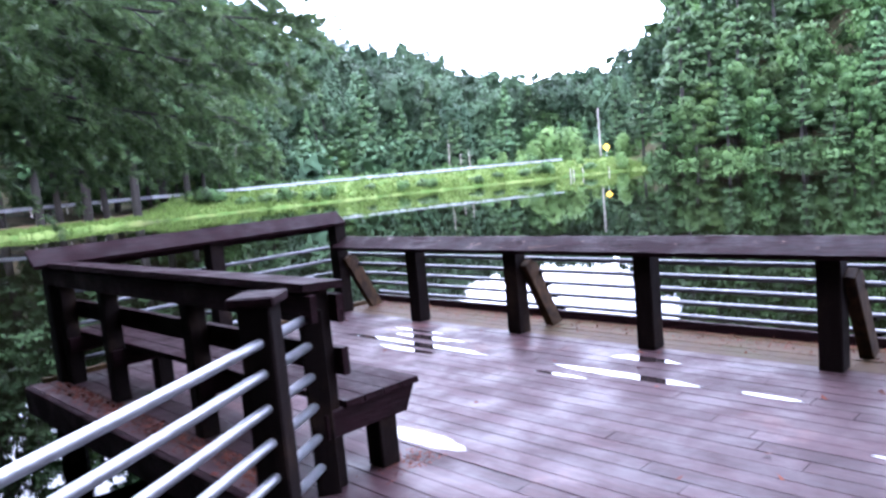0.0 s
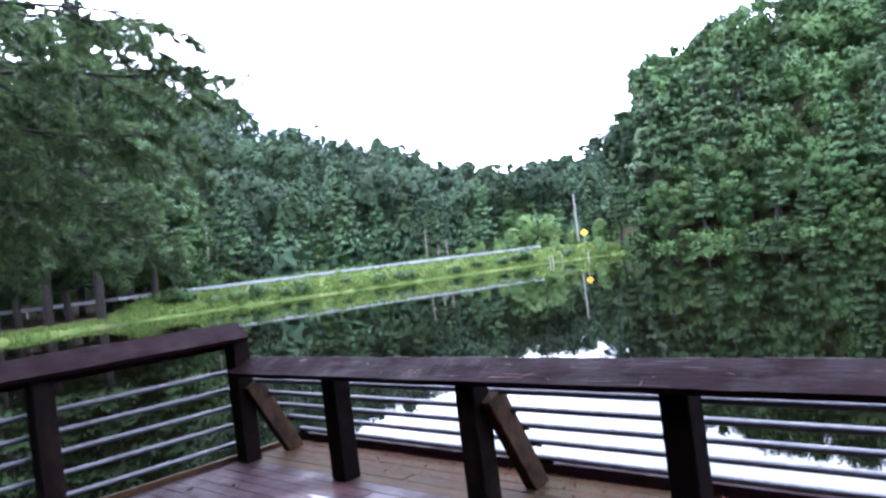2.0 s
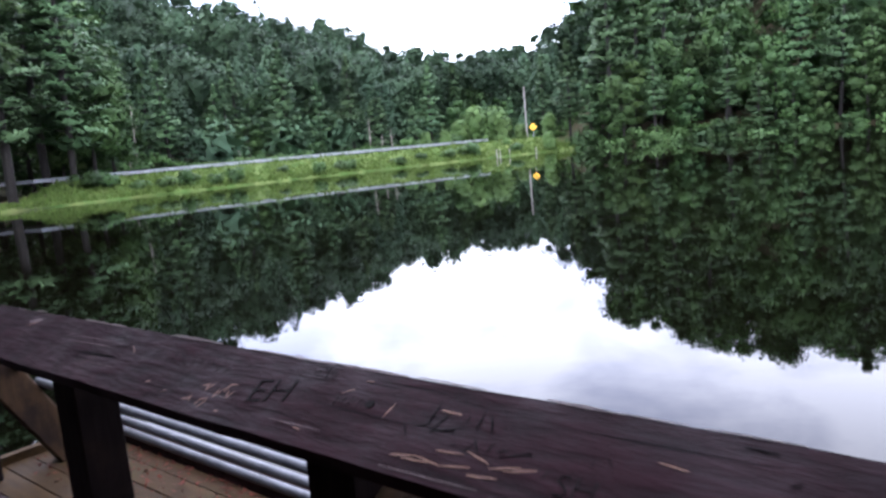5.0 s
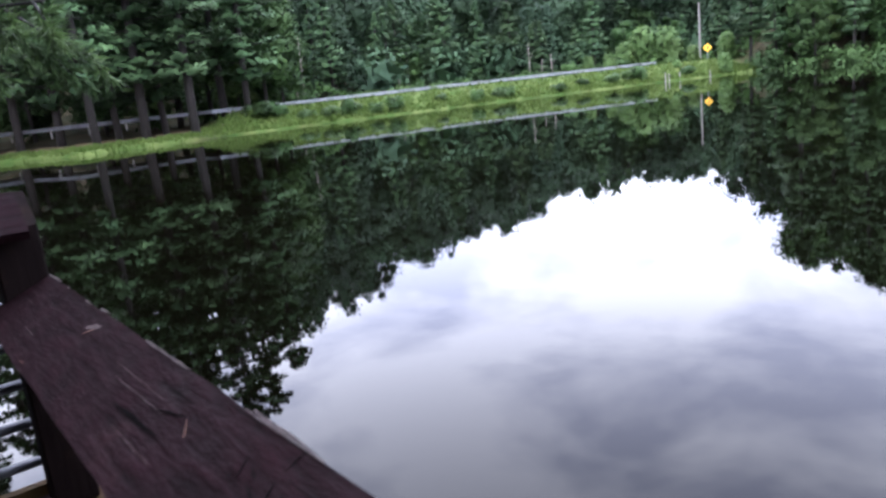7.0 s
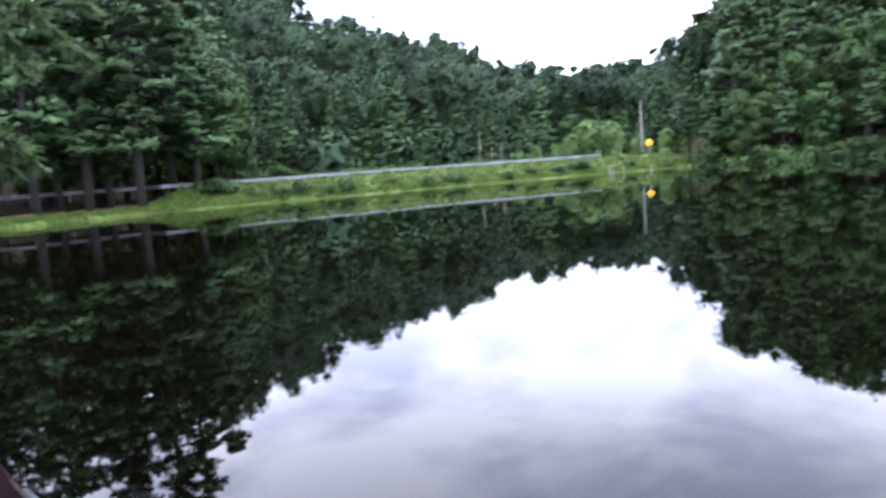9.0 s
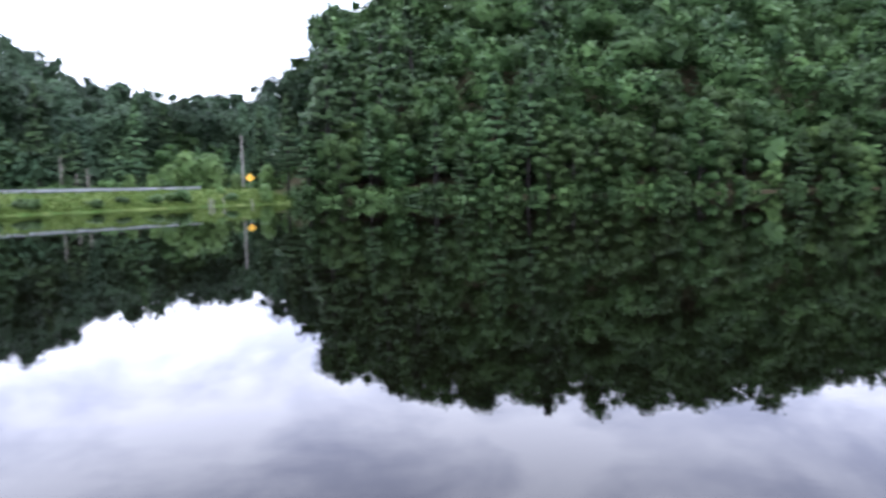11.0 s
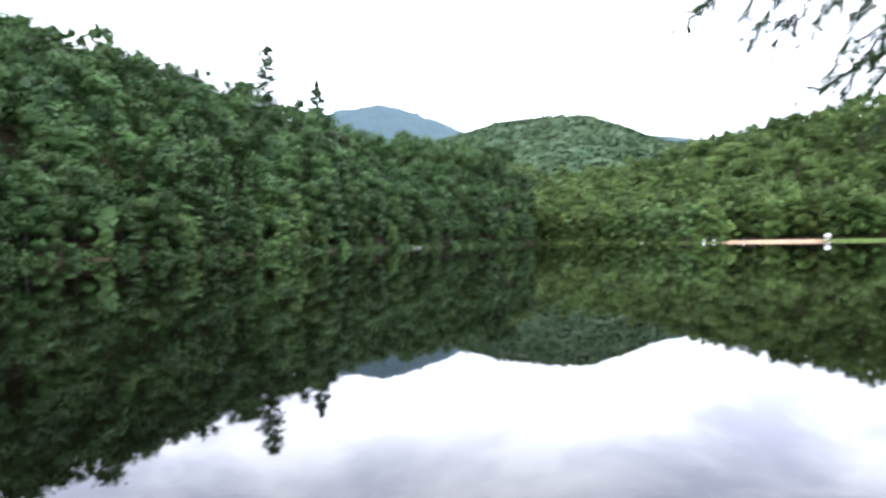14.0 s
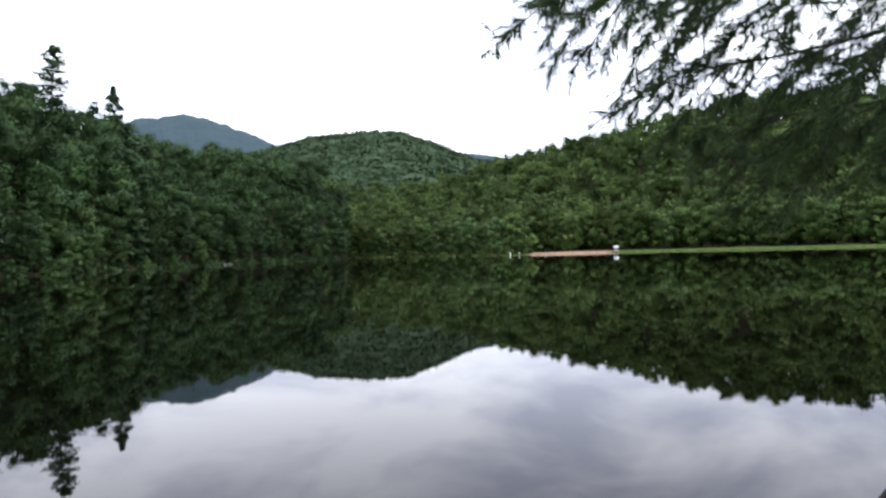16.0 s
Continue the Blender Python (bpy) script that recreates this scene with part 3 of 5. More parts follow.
LABELS = {"oak": ("broadleaf_tree", "leafy green broad-leaved tree on the wooded shore", "tree"),
          "pale": ("broadleaf_tree", "light green broad-leaved tree among darker woods", "tree"),
          "pine": ("pine_tree", "tall dark green pine with level branches", "tree"),
          "faroak": ("broadleaf_tree", "rounded green broad-leaved tree on the far shore", "tree"),
          "farpale": ("broadleaf_tree", "light green broad-leaved tree on the far shore", "tree"),
          "hemlock": ("hemlock_tree", "dark hemlock with low drooping branches by the water", "tree"),
          "tallpine": ("pine_tree", "very tall shaggy pine on the grassy point", "tree"),
          "snagtop": ("pine_tree", "half-bare ragged pine standing above the ridge", "tree"),
          "spire": ("conifer_tree", "slender pointed conifer standing above the ridge", "tree")}


def plant(key, x, y, z, scale=1.0, group=""):
    name, label, cat = LABELS[key.rstrip("0123456789")]
    t = thing(name, label, cat, group, at=(x, y, z))
    t.rotation_euler = (rng.normal() * 0.03, rng.normal() * 0.03, rng.uniform(0, 6.28))
    t.scale = (scale * rng.uniform(0.9, 1.1), scale * rng.uniform(0.9, 1.1), scale)
    trunk, crown = KINDS[key]
    for nm, me in (("trunk", trunk), ("crown", crown)):
        ob = new(nm, me)
        ob.parent = t
    return t


def plant_polar(key, az, d, scale=1.0, group=""):
    x, y = spot(az, shore(az) + d)
    return plant(key, x, y, land(az, d) - 0.1, scale, group)


OAKS = ["oak0", "oak1", "oak2", "oak3", "pale0", "pine0", "hemlock", "oak1", "pine1", "oak3", "hemlock", "pale1"]
# near wooded shore across the water
az = 28.2
while az > -38.5:
    r = along(SHORE, az)
    step = 4.7 / r * 57.3
    for row, (d0, sc) in enumerate(((1.0, 0.7), (7.5, 1.0))):
        a = az + rng.uniform(-0.4, 0.4) * step + row * step * 0.5
        key = OAKS[int(rng.integers(len(OAKS)))]
        k = sc * rng.uniform(0.62, 1.25) * (0.72 if key.startswith("pine") else 1)
        plant_polar(key, a, d0 + rng.uniform(-0.8, 2.5), k, "trees on the wooded shore")
    az -= step * (1.0 if r < 200 else 1.15)
for a, d, k, key in ((26.1, 7, 1.1, "pine1"), (24.2, 12, 1.05, "pine0"), (22.0, 12, 1.08, "pine2"), (19, 16, 1.05, "pine2"), (9.4, 18, 1.2, "pine2"), (10.4, 3, 0.9, "pine1"), (-3, 20, 1.0, "pine0"),
                     (-18.7, 58, 1.27, "snagtop"), (-38.6, 3, 0.9, "oak1"), (-38.95, 5, 0.95, "oak2"), (-39.15, 9, 1.0, "oak0"), (-39.3, 3, 0.7, "oak1"), (-22.8, 52, 1.36, "spire"), (-37.3, 6, 1.05, "pine2"), (-36.2, 10, 0.95, "pine0"), (-13, 20, 0.85, "pine1")):
    plant_polar(key, a, d, k, "trees on the wooded shore")
# tall pines on the grassy point
for a, d, k, key in ((66.6, 9, 0.85, "tallpine1"), (68.3, 13, 0.95, "tallpine0"), (70.6, 5, 1.0, "tallpine0"), (72.6, 12, 0.95, "tallpine1"), (74.0, 9, 1.0, "tallpine0"),
                     (75.8, 14, 0.9, "tallpine1"), (77.3, 8, 0.95, "tallpine0"), (79.5, 16, 1.0, "tallpine1"), (82, 10, 0.95, "tallpine0"), (85, 15, 1.0, "tallpine1"),
                     (89, 8, 1.0, "tallpine0"), (64.6, 22, 0.55, "tallpine1"), (71.5, 24, 0.8, "tallpine0"), (94, 10, 1.0, "tallpine1")):
    plant_polar(key, a, d, k, "pines on the grassy point")
for a, d, k, key in ((63.9, 17, 0.8, "oak1"), (65.2, 14, 0.9, "oak2"), (67.2, 17, 0.95, "pale0"), (69.2, 22, 1.0, "oak3"), (73.3, 26, 0.9, "pale0"), (76.5, 27, 1.0, "oak0"), (81, 26, 1.0, "oak1")):
    plant_polar(key, a, d, k, "trees on the grassy point")
# front row behind the dam road
az = 64.5
while az > 29.5:
    for row in range(2):
        key = ["pine0", "pine1", "oak0", "oak3", "hemlock", "pine2"][int(rng.integers(6))]
        plant_polar(key, az + rng.uniform(-1, 1), 27 + row * 9 + rng.uniform(-2, 3), rng.uniform(0.5, 0.72), "woods behind the dam road")
    az -= 1.75
# unseen tall trees added on the near bank behind the deck to block skylight
for x, y, k, key in ((-5, -13, 1.45, "oak2"), (1.5, -13.5, 1.6, "oak3"), (8, -15, 1.6, "oak1"), (14, -13, 1.5, "oak2"), (17.5, -7, 1.35, "oak3"), (-10, -9.5, 1.3, "oak1")):
    plant(key, x, y, WATER_Z + 0.1, k, "tall trees on the near bank")
# far shore, front row
az = -40.2
while az > -84:
    key = ["faroak0", "faroak1", "faroak0", "farpale"][int(rng.integers(4))]
    d = 26 + rng.uniform(-3, 6) if az < -53 else 8 + rng.uniform(-3, 5)
    plant_polar(key, az, d, rng.uniform(0.95, 1.4), "trees along the far shore")
    az -= 1.15

# woods in the mass, tree crowns joined


def canopy(name, label, spots, leaves, leaf, radius, mat, lobes=6, up=0.1):
    """Many tree crowns: lumpy bodies of foliage with leaf sprays over them; spots: (x, y, z of the crown's middle, size)."""
    sp = np.array(spots)
    mids = np.repeat(sp[:, :3], max(lobes, 1), 0) - np.array([0, 0, 0.3 * radius])
    tones = np.repeat(np.clip(rng.normal(size=len(sp)) * 0.5, -1, 1), max(lobes, 1))
    if lobes > 1:
        base = np.array(spots)
        turn, rise = np.tile(np.arange(lobes) * 2.4, len(base)) + np.repeat(rng.uniform(0, 6.28, len(base)), lobes), rng.uniform(-0.55, 1.0, len(base) * lobes)
        flat = np.sqrt(1 - rise ** 2)
        way = np.stack([np.cos(turn) * flat, np.sin(turn) * flat, rise], 1)
        sp = np.repeat(sp, lobes, 0)
        sp[:, :3] += way * (radius * sp[:, 3] * rng.uniform(0.5, 0.75, len(sp)))[:, None] * np.array([1, 1, 1.35])
        sp[:, 3] *= rng.uniform(0.3, 0.56, len(sp))
        mid = np.arange(0, len(sp), lobes)
        sp[mid, :3], sp[mid, 3] = base[:, :3] - np.array([0, 0, 0.6]), base[:, 3] * 0.72
    n = len(sp)
    phase = rng.uniform(0, 6.28, (n, 3))

    def swell(dirs, ph):
        return 1 + 0.24 * np.sin(dirs[..., 0] * 4.2 + ph[..., 0]) * np.sin(dirs[..., 1] * 4.2 + ph[..., 1]) + 0.17 * np.sin(dirs[..., 2] * 7 + ph[..., 2])

    weight = sp[:, 3] ** 1.8
    own = rng.choice(n, n * leaves, p=weight / weight.sum())
    dirs = unit(rng.normal(size=(n * leaves, 3)) + np.array([0, 0, 0.45]))
    tall = np.array([1, 1, 0.85 if lobes > 1 else 0.28 if up > 1 else 1.3])
    c = sp[own, :3] + dirs * (radius * sp[own, 3] * swell(dirs, phase[own]) * rng.uniform(0.78, 1.14, len(own)))[:, None] * tall
    out_ = unit(c - mids[own])
    v, f, nr = leaf_sprays(c, dirs + out_ * 0.35 + np.array([0, 0, up]), leaf, 1.35, 0.6)
    inner = 12 if lobes > 1 else 14
    v2, f2, n2 = inner_leaves(sp[:, :3], radius * sp[:, 3], inner, tall[2])
    tone = np.concatenate([np.repeat(tones[own], 3), np.repeat(np.repeat(tones, inner), 3)])
    me = array_mesh(name, np.concatenate([v, v2]), np.concatenate([f, f2 + len(v)]), mat, np.concatenate([nr, n2]), tone)
    return tagged(new(name, me), label, "forest", kind="stuff")


def spired_canopy(name, label, spots, leaves, leaf, radius, height, mat):
    """Many pointed conifers: tiers of drooping sprays round a tapering body; spots: (x, y, z of the ground, size)."""
    sp = np.array(spots)
    own = np.repeat(np.arange(len(sp)), leaves)
    n = len(own)
    tones, k = np.clip(rng.normal(size=len(sp)) * 0.5, -1, 1), sp[own, 3]
    u = 0.1 + 0.9 * rng.random(n) ** 1.25
    a = rng.uniform(0, 6.28, n)
    tier = 0.78 + 0.3 * np.abs(np.sin(u * 23 + own)) + 0.16 * np.sin(a * 5 + own * 1.7 + u * 9)
    reach = radius * k * (1.03 - u) ** 0.62 * tier * rng.uniform(0.45, 1.05, n) ** 0.5
    c = sp[own, :3] + np.stack([np.cos(a) * reach, np.sin(a) * reach, u * height * k], 1)
    facing = np.stack([np.cos(a), np.sin(a), np.full(n, 0.75)], 1)
    v, f, nr = leaf_sprays(c, facing, leaf, 1.5, 0.45)
    me = array_mesh(name, v, f, mat, nr, np.repeat(tones[own], 3))
    return tagged(new(name, me), label, "forest", kind="stuff")


def scatter(az0, az1, d0, d1, spacing, lift, jitter=0.5, grow=(0.75, 1.25)):
    spots, d = [], d0
    while d < d1:
        a = az1
        while a < az0:
            dd = d + rng.uniform(-jitter, jitter) * spacing
            aa = a + rng.uniform(-jitter, jitter) * spacing / (along(SHORE, a) + d) * 57.3
            r = shore(aa) + dd
            x, y = spot(aa, r)
            k = rng.uniform(*grow)
            spots.append((x, y, land(aa, dd) + lift * k, k))
            a += spacing / (along(SHORE, a) + d) * 57.3
        d += spacing * 0.85
    return spots


canopy("hillside_woods", "dense green broad-leaved woods on the hill", scatter(28.0, -39.2, 12, 90, 7.0, 12.2, grow=(0.65, 1.3)), 120, 0.44, 4.1, LEAF, 6)
canopy("hillside_understory", "shaded undergrowth between the hillside trees", scatter(28.0, -39.4, 7, 96, 6.0, 5.4), 52, 0.62, 4.6, LEAF, 2)
canopy("crest_understory", "shaded growth under the trees along the crest", scatter(28.0, -39.4, 46, 104, 6.5, 10.2), 44, 0.8, 4.8, LEAF, 2)
canopy("crest_undergrowth", "low shaded growth along the crest", scatter(28.0, -39.4, 50, 84, 6.0, 4.0), 36, 0.8, 4.2, LEAF, 2)
canopy("hillside_undergrowth", "dense low green bushes along the waterline", scatter(28.6, -38.9, -1.8, 4.2, 2.6, 0.45, grow=(0.4, 1.5)), 60, 0.34, 1.8, LEAF, 3)
spired_canopy("valley_conifers", "pointed dark conifers covering the valley slope", scatter(68, 29.5, 36, 140, 8.2, 0.0, grow=(0.45, 1.08)), 900, 0.46, 4.6, 18.0, VALLEY_NEEDLE)
canopy("valley_woods", "dark mixed woods behind the dam road", scatter(68, 28.6, 38, 138, 9.0, 11.0, grow=(0.6, 1.3)), 130, 0.42, 4.4, VALLEY_NEEDLE, 6)
canopy("valley_understory", "shaded undergrowth between the valley trees", scatter(68, 28.6, 28, 145, 9, 4.0), 90, 0.55, 4.8, VALLEY_NEEDLE, 2)
canopy("road_undergrowth", "green bushes and saplings behind the road", scatter(66, 29, 21, 27, 4.0, 1.0, grow=(0.5, 1.4)), 80, 0.28, 1.9, LEAF, 3)
canopy("point_woods", "green woods behind the grassy point", scatter(100, 66, 30, 100, 9, 13.0), 60, 0.7, 5.0, LEAF, 4)
canopy("point_understory", "shaded bushes behind the grassy point", scatter(100, 66, 27, 60, 8, 2.5), 60, 0.55, 3.6, LEAF, 3)
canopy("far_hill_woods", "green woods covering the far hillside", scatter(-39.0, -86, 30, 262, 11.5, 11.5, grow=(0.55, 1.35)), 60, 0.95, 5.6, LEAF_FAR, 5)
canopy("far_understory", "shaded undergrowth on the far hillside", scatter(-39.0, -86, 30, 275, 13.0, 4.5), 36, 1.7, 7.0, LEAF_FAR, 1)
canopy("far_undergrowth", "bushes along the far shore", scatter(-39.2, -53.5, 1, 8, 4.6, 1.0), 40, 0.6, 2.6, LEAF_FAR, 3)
# unseen woods behind the deck, added to keep skylight off planks and posts
canopy("near_shore_woods", "unseen tall green woods added behind the deck to block skylight", scatter(180, 104, 3, 40, 6.0, 11.0) + scatter(-108, -180, 3, 40, 6.0, 11.0), 60, 1.0, 4.6, LEAF, 1)
canopy("near_shore_understory", "unseen green undergrowth added under the woods behind the deck", scatter(180, 118, 2.5, 24, 4.5, 2.2) + scatter(-125, -172, 2.5, 24, 4.5, 2.2), 60, 0.7, 2.8, LEAF, 1)


def mountain_woods():
    spots = []
    for _ in range(2900):
        az, u = -30 - 30 * rng.random(), 0.12 + 0.9 * rng.random()
        r = 480 + 620 * u
        crest = 1.6 + along(MOUNTAIN, az) * 1100
        x, y = spot(az, r)
        spots.append((x, y, -2 + (crest + 2) * math.sin(min(u, 1) * math.pi / 2) ** 1.1 - 3, rng.uniform(0.6, 1.3)))
    canopy("mountain_woods", "woods covering the mountain behind the lake", spots, 30, 2.8, 9.0, FAR_LEAF, 1, 1.4)


mountain_woods()

# ---------------------------------------------------------------- things on the dam
def dam_spot(az, d):
    x, y = spot(az, shore(az) + d)
    return Vector((x, y, land(az, d)))


rail = thing("guard_rail", "long grey steel guard rail beside the dam road", "guard rail")
line = []
a = 92.0
while a > 35.4:
    base = along(SHORE, a)
    x, y = spot(a, base + 10.5 + (4.5 if a > 70 else 0))
    line.append(Vector((x, y, 0)))
    a -= 1.2
bm = bmesh.new()
prof = [(0.0, 0.48), (0.06, 0.58), (0.0, 0.68), (0.06, 0.78), (0.0, 0.90)]
rows_ = []
for i, p in enumerate(line):
    way = (line[min(i + 1, len(line) - 1)] - line[max(i - 1, 0)]).normalized()
    side_v = Vector((-way.y, way.x, 0))
    rows_.append([bm.verts.new(p + side_v * o + Vector((0, 0, 1.2 + h))) for o, h in prof])
for r0, r1 in zip(rows_, rows_[1:]):
    for k in range(len(prof) - 1):
        bm.faces.new((r0[k], r1[k], r1[k + 1], r0[k + 1]))
bmesh.ops.solidify(bm, geom=bm.faces[:], thickness=0.02)
part("beam", bm, STEEL, rail)
for i, p in enumerate(line):
    if i % 2 == 0:
        bm = bmesh.new()
        box(bm, (p.x, p.y, 1.38), (0.16, 0.16, 1.0), bevel=0.01)
        part("post", bm, GREY_WOOD, rail)

bm = bmesh.new()
rr = []
for i, p in enumerate(line):
    way = (line[min(i + 1, len(line) - 1)] - line[max(i - 1, 0)]).normalized()
    outw = Vector((p.x - EYE[0], p.y - EYE[1], 0)).normalized()
    rr.append([bm.verts.new(p + outw * o + Vector((0, 0, 1.63))) for o in (0.8, 6.5)])
for r0, r1 in zip(rr, rr[1:]):
    bm.faces.new((r0[0], r1[0], r1[1], r0[1]))
tagged(new("road", mesh_of("road", bm, ASPHALT)), "narrow grey asphalt road along the dam", "road", kind="structure")

sign = thing("road_sign", "yellow diamond warning sign with a black arrow", "sign")
sx, sy = spot(32.0, 124)
bm = bmesh.new()
tube(bm, [(sx, sy, 0.2), (sx, sy, 3.9)], 0.05, 8)
part("sign_post", bm, STEEL, sign)
facing = math.degrees(math.atan2(EYE[1] - sy, EYE[0] - sx)) + 90
bm = bmesh.new()
m = Matrix.Translation((sx, sy, 3.35)) @ pose(0, 0, 0, 0, 0, facing) @ pose(0, -0.07, 0, 0, 45, 0)
for v in box(bm, (0, 0, 0), (0.95, 0.02, 0.95), bevel=0.004):
    pass
bm.transform(m)
face = part("sign_face", bm, SIGN_YELLOW, sign)
m2 = Matrix.Translation((sx, sy, 3.35)) @ pose(0, 0, 0, 0, 0, facing)
for dz, tilt in ((0.13, 40), (-0.13, -40)):
    bm = bmesh.new()
    box(bm, (0.0, -0.088, dz), (0.42, 0.012, 0.13), (0, tilt, 0), 0.002)
    bm.transform(m2)
    part("arrow_bar", bm, BLACK, face)

pole = thing("utility_pole", "tall grey wooden utility pole above the bushes", "pole")
px_, py_ = spot(32.5, 129)
bm = bmesh.new()
tube(bm, [(px_, py_, 0.0), (px_, py_, 10.6)], [0.2, 0.13], 10)
part("shaft", bm, GREY_WOOD, pole)


def snag(az, d, height, lean, mat):
    p = dam_spot(az, d)
    bm = bmesh.new()
    tube(bm, [(p.x, p.y, p.z - 0.3), (p.x + lean * 0.4, p.y, p.z + height * 0.5), (p.x + lean, p.y, p.z + height)], [0.14, 0.1, 0.04], 7)
    tube(bm, [(p.x + lean * 0.5, p.y, p.z + height * 0.6), (p.x + lean + 0.8, p.y, p.z + height * 0.75)], [0.05, 0.02], 5)
    ob = new("dead_trunk", mesh_of("dead_trunk", bm, mat, True))
    return tagged(ob, "bare pale dead trunk standing by the woods", "dead tree", "dead trunks")


for args in ((62.3, 24, 10.5, 0.5, PALE_BARK), (62.8, 24, 7, 0, PALE_BARK), (44.9, 24, 6.5, 0.1, PALE_BARK), (44.0, 22, 3.6, 0.2, PALE_BARK), (43.2, 23, 4.2, -0.1, PALE_BARK), (54.8, 24, 4.0, -1.0, PALE_BARK)):
    snag(*args)
for a_, d_, h_ in ((-1.2, 1.0, 4.2), (-51.0, 4.0, 8.5)):
    snag(a_, d_, h_, 0.15, PALE_BARK)


def bush_mesh(wide, high, leaves, leaf, seed, mat):
    rnd = random.Random(seed)
    cs, fs = [], []
    for k in range(7):
        c = np.array([rnd.uniform(-0.55, 0.55) * wide, rnd.uniform(-0.35, 0.35) * wide, high * rnd.uniform(0.25, 0.72)])
        dirs = unit(rng.normal(size=(leaves // 7, 3)) + np.array([0, 0, 0.4]))
        cs.append(c + dirs * np.array([0.42 * wide, 0.42 * wide, 0.34 * high]) * rng.uniform(0.75, 1.1, (leaves // 7, 1)))
        fs.append(dirs + np.array([0, 0, 0.4]))
    c = np.concatenate(cs)
    c[:, 2] = np.maximum(c[:, 2], 0.02)
    v, f, nr = leaf_sprays(c, np.concatenate(fs), leaf, 1.4, 0.4)
    return array_mesh("foliage", v, f, mat, nr)


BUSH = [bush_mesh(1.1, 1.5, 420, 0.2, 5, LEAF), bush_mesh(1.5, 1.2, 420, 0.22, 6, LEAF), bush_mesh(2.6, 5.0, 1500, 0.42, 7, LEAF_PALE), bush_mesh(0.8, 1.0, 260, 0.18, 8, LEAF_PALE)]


def bush(kind, az, d, scale, label, group):
    p = dam_spot(az, d)
    ob = tagged(new("bush", BUSH[kind]), label, "bush", group)
    ob.location = (p.x, p.y, p.z - 0.08)
    ob.rotation_euler = (0, 0, rng.uniform(0, 6.28))
    ob.scale = (scale, scale, scale * rng.uniform(0.9, 1.1))
    return ob


for a_, d_, k_, s_ in ((62.4, 2.0, 1, 1.0), (60.6, 2.2, 1, 1.1), (59.2, 2.0, 0, 1.25), (58.8, 3.0, 1, 1.0), (57.0, 0.8, 0, 1.0), (55.6, 0.7, 0, 1.2), (52.0, 3.4, 1, 0.8), (49.2, 0.8, 0, 1.05),
                       (47.2, 1.5, 1, 1.25), (46.8, 0.8, 0, 1.0), (42.9, 1.0, 1, 1.0), (41, 2.5, 1, 0.9), (38.9, 2.2, 1, 1.2), (37.6, 2.6, 1, 1.35), (36.8, 1.6, 0, 1.3), (33.5, 2.2, 1, 1.0),
                       (64.6, 4.5, 1, 1.5), (65.6, 5.0, 1, 1.7), (34.2, 6, 3, 1.2)):
    bush(k_, a_, d_, s_, "low dark green bush on the grassy dam slope", "bushes on the dam")
for a_, d_, s_ in ((37.6, 22, 1.05), (36.4, 23, 1.35), (35.0, 23, 1.4), (34.1, 22, 1.0), (38.9, 20, 0.62), (40.4, 19, 0.5), (30.6, 18, 0.9), (33.1, 17, 0.55)):
    bush(2, a_, d_, s_, "tall light green leafy bush beyond the road", "bushes beyond the road")
for k in range(26):
    bush(3, rng.uniform(40, 60), 13 + rng.uniform(-1, 3), rng.uniform(0.6, 1.2), "small light green roadside weed clump", "roadside weeds")
for a_ in (-26.5, -24.8, 31.0):
    bush(2, a_, 1.0, 0.55, "light green bush at the waterline", "bushes at the waterline")

# small timber landing at the end of the dam
landing = thing("mooring_posts", "old grey timber mooring posts at the water's edge", "mooring posts")
for a_, h_ in ((35.0, 1.25), (34.75, 1.0), (34.0, 1.1), (31.9, 0.9)):
    x, y = spot(a_, shore(a_) - 0.4)
    bm = bmesh.new()
    tube(bm, [(x, y, -2.2), (x, y, WATER_Z + h_)], 0.08, 8)
    part("post", bm, GREY_WOOD, landing)


def tufts(name, label, count, az0, az1, d0, d1, tall, seed):
    r = np.random.default_rng(seed)
    vs = []
    for k in range(count):
        a_, d_ = r.uniform(az1, az0), d0 + (d1 - d0) * r.random() ** 1.3
        p = np.array(dam_spot(a_, d_))
        h = tall * r.uniform(0.4, 1.3)
        for _ in range(3):
            t = r.uniform(0, 6.28)
            side_v = np.array([math.cos(t), math.sin(t), 0]) * h * 0.22
            q = p + r.normal(size=3) * np.array([0.3, 0.3, 0])
            vs += [q - side_v, q + side_v, q + np.array([r.normal() * 0.2 * h, r.normal() * 0.2 * h, h])]
    v = np.array(vs)
    return tagged(new(name, array_mesh(name, v, np.arange(len(v)).reshape(-1, 3), GRASS)), label, "grass", kind="stuff")


tufts("dam_grass", "rough yellow-green grass on the dam slope", 5200, 70, 28, 0.0, 8.6, 0.4, 4)
tufts("point_grass", "bright green grass on the low point", 1600, 90, 69, 0.0, 7, 0.35, 8)

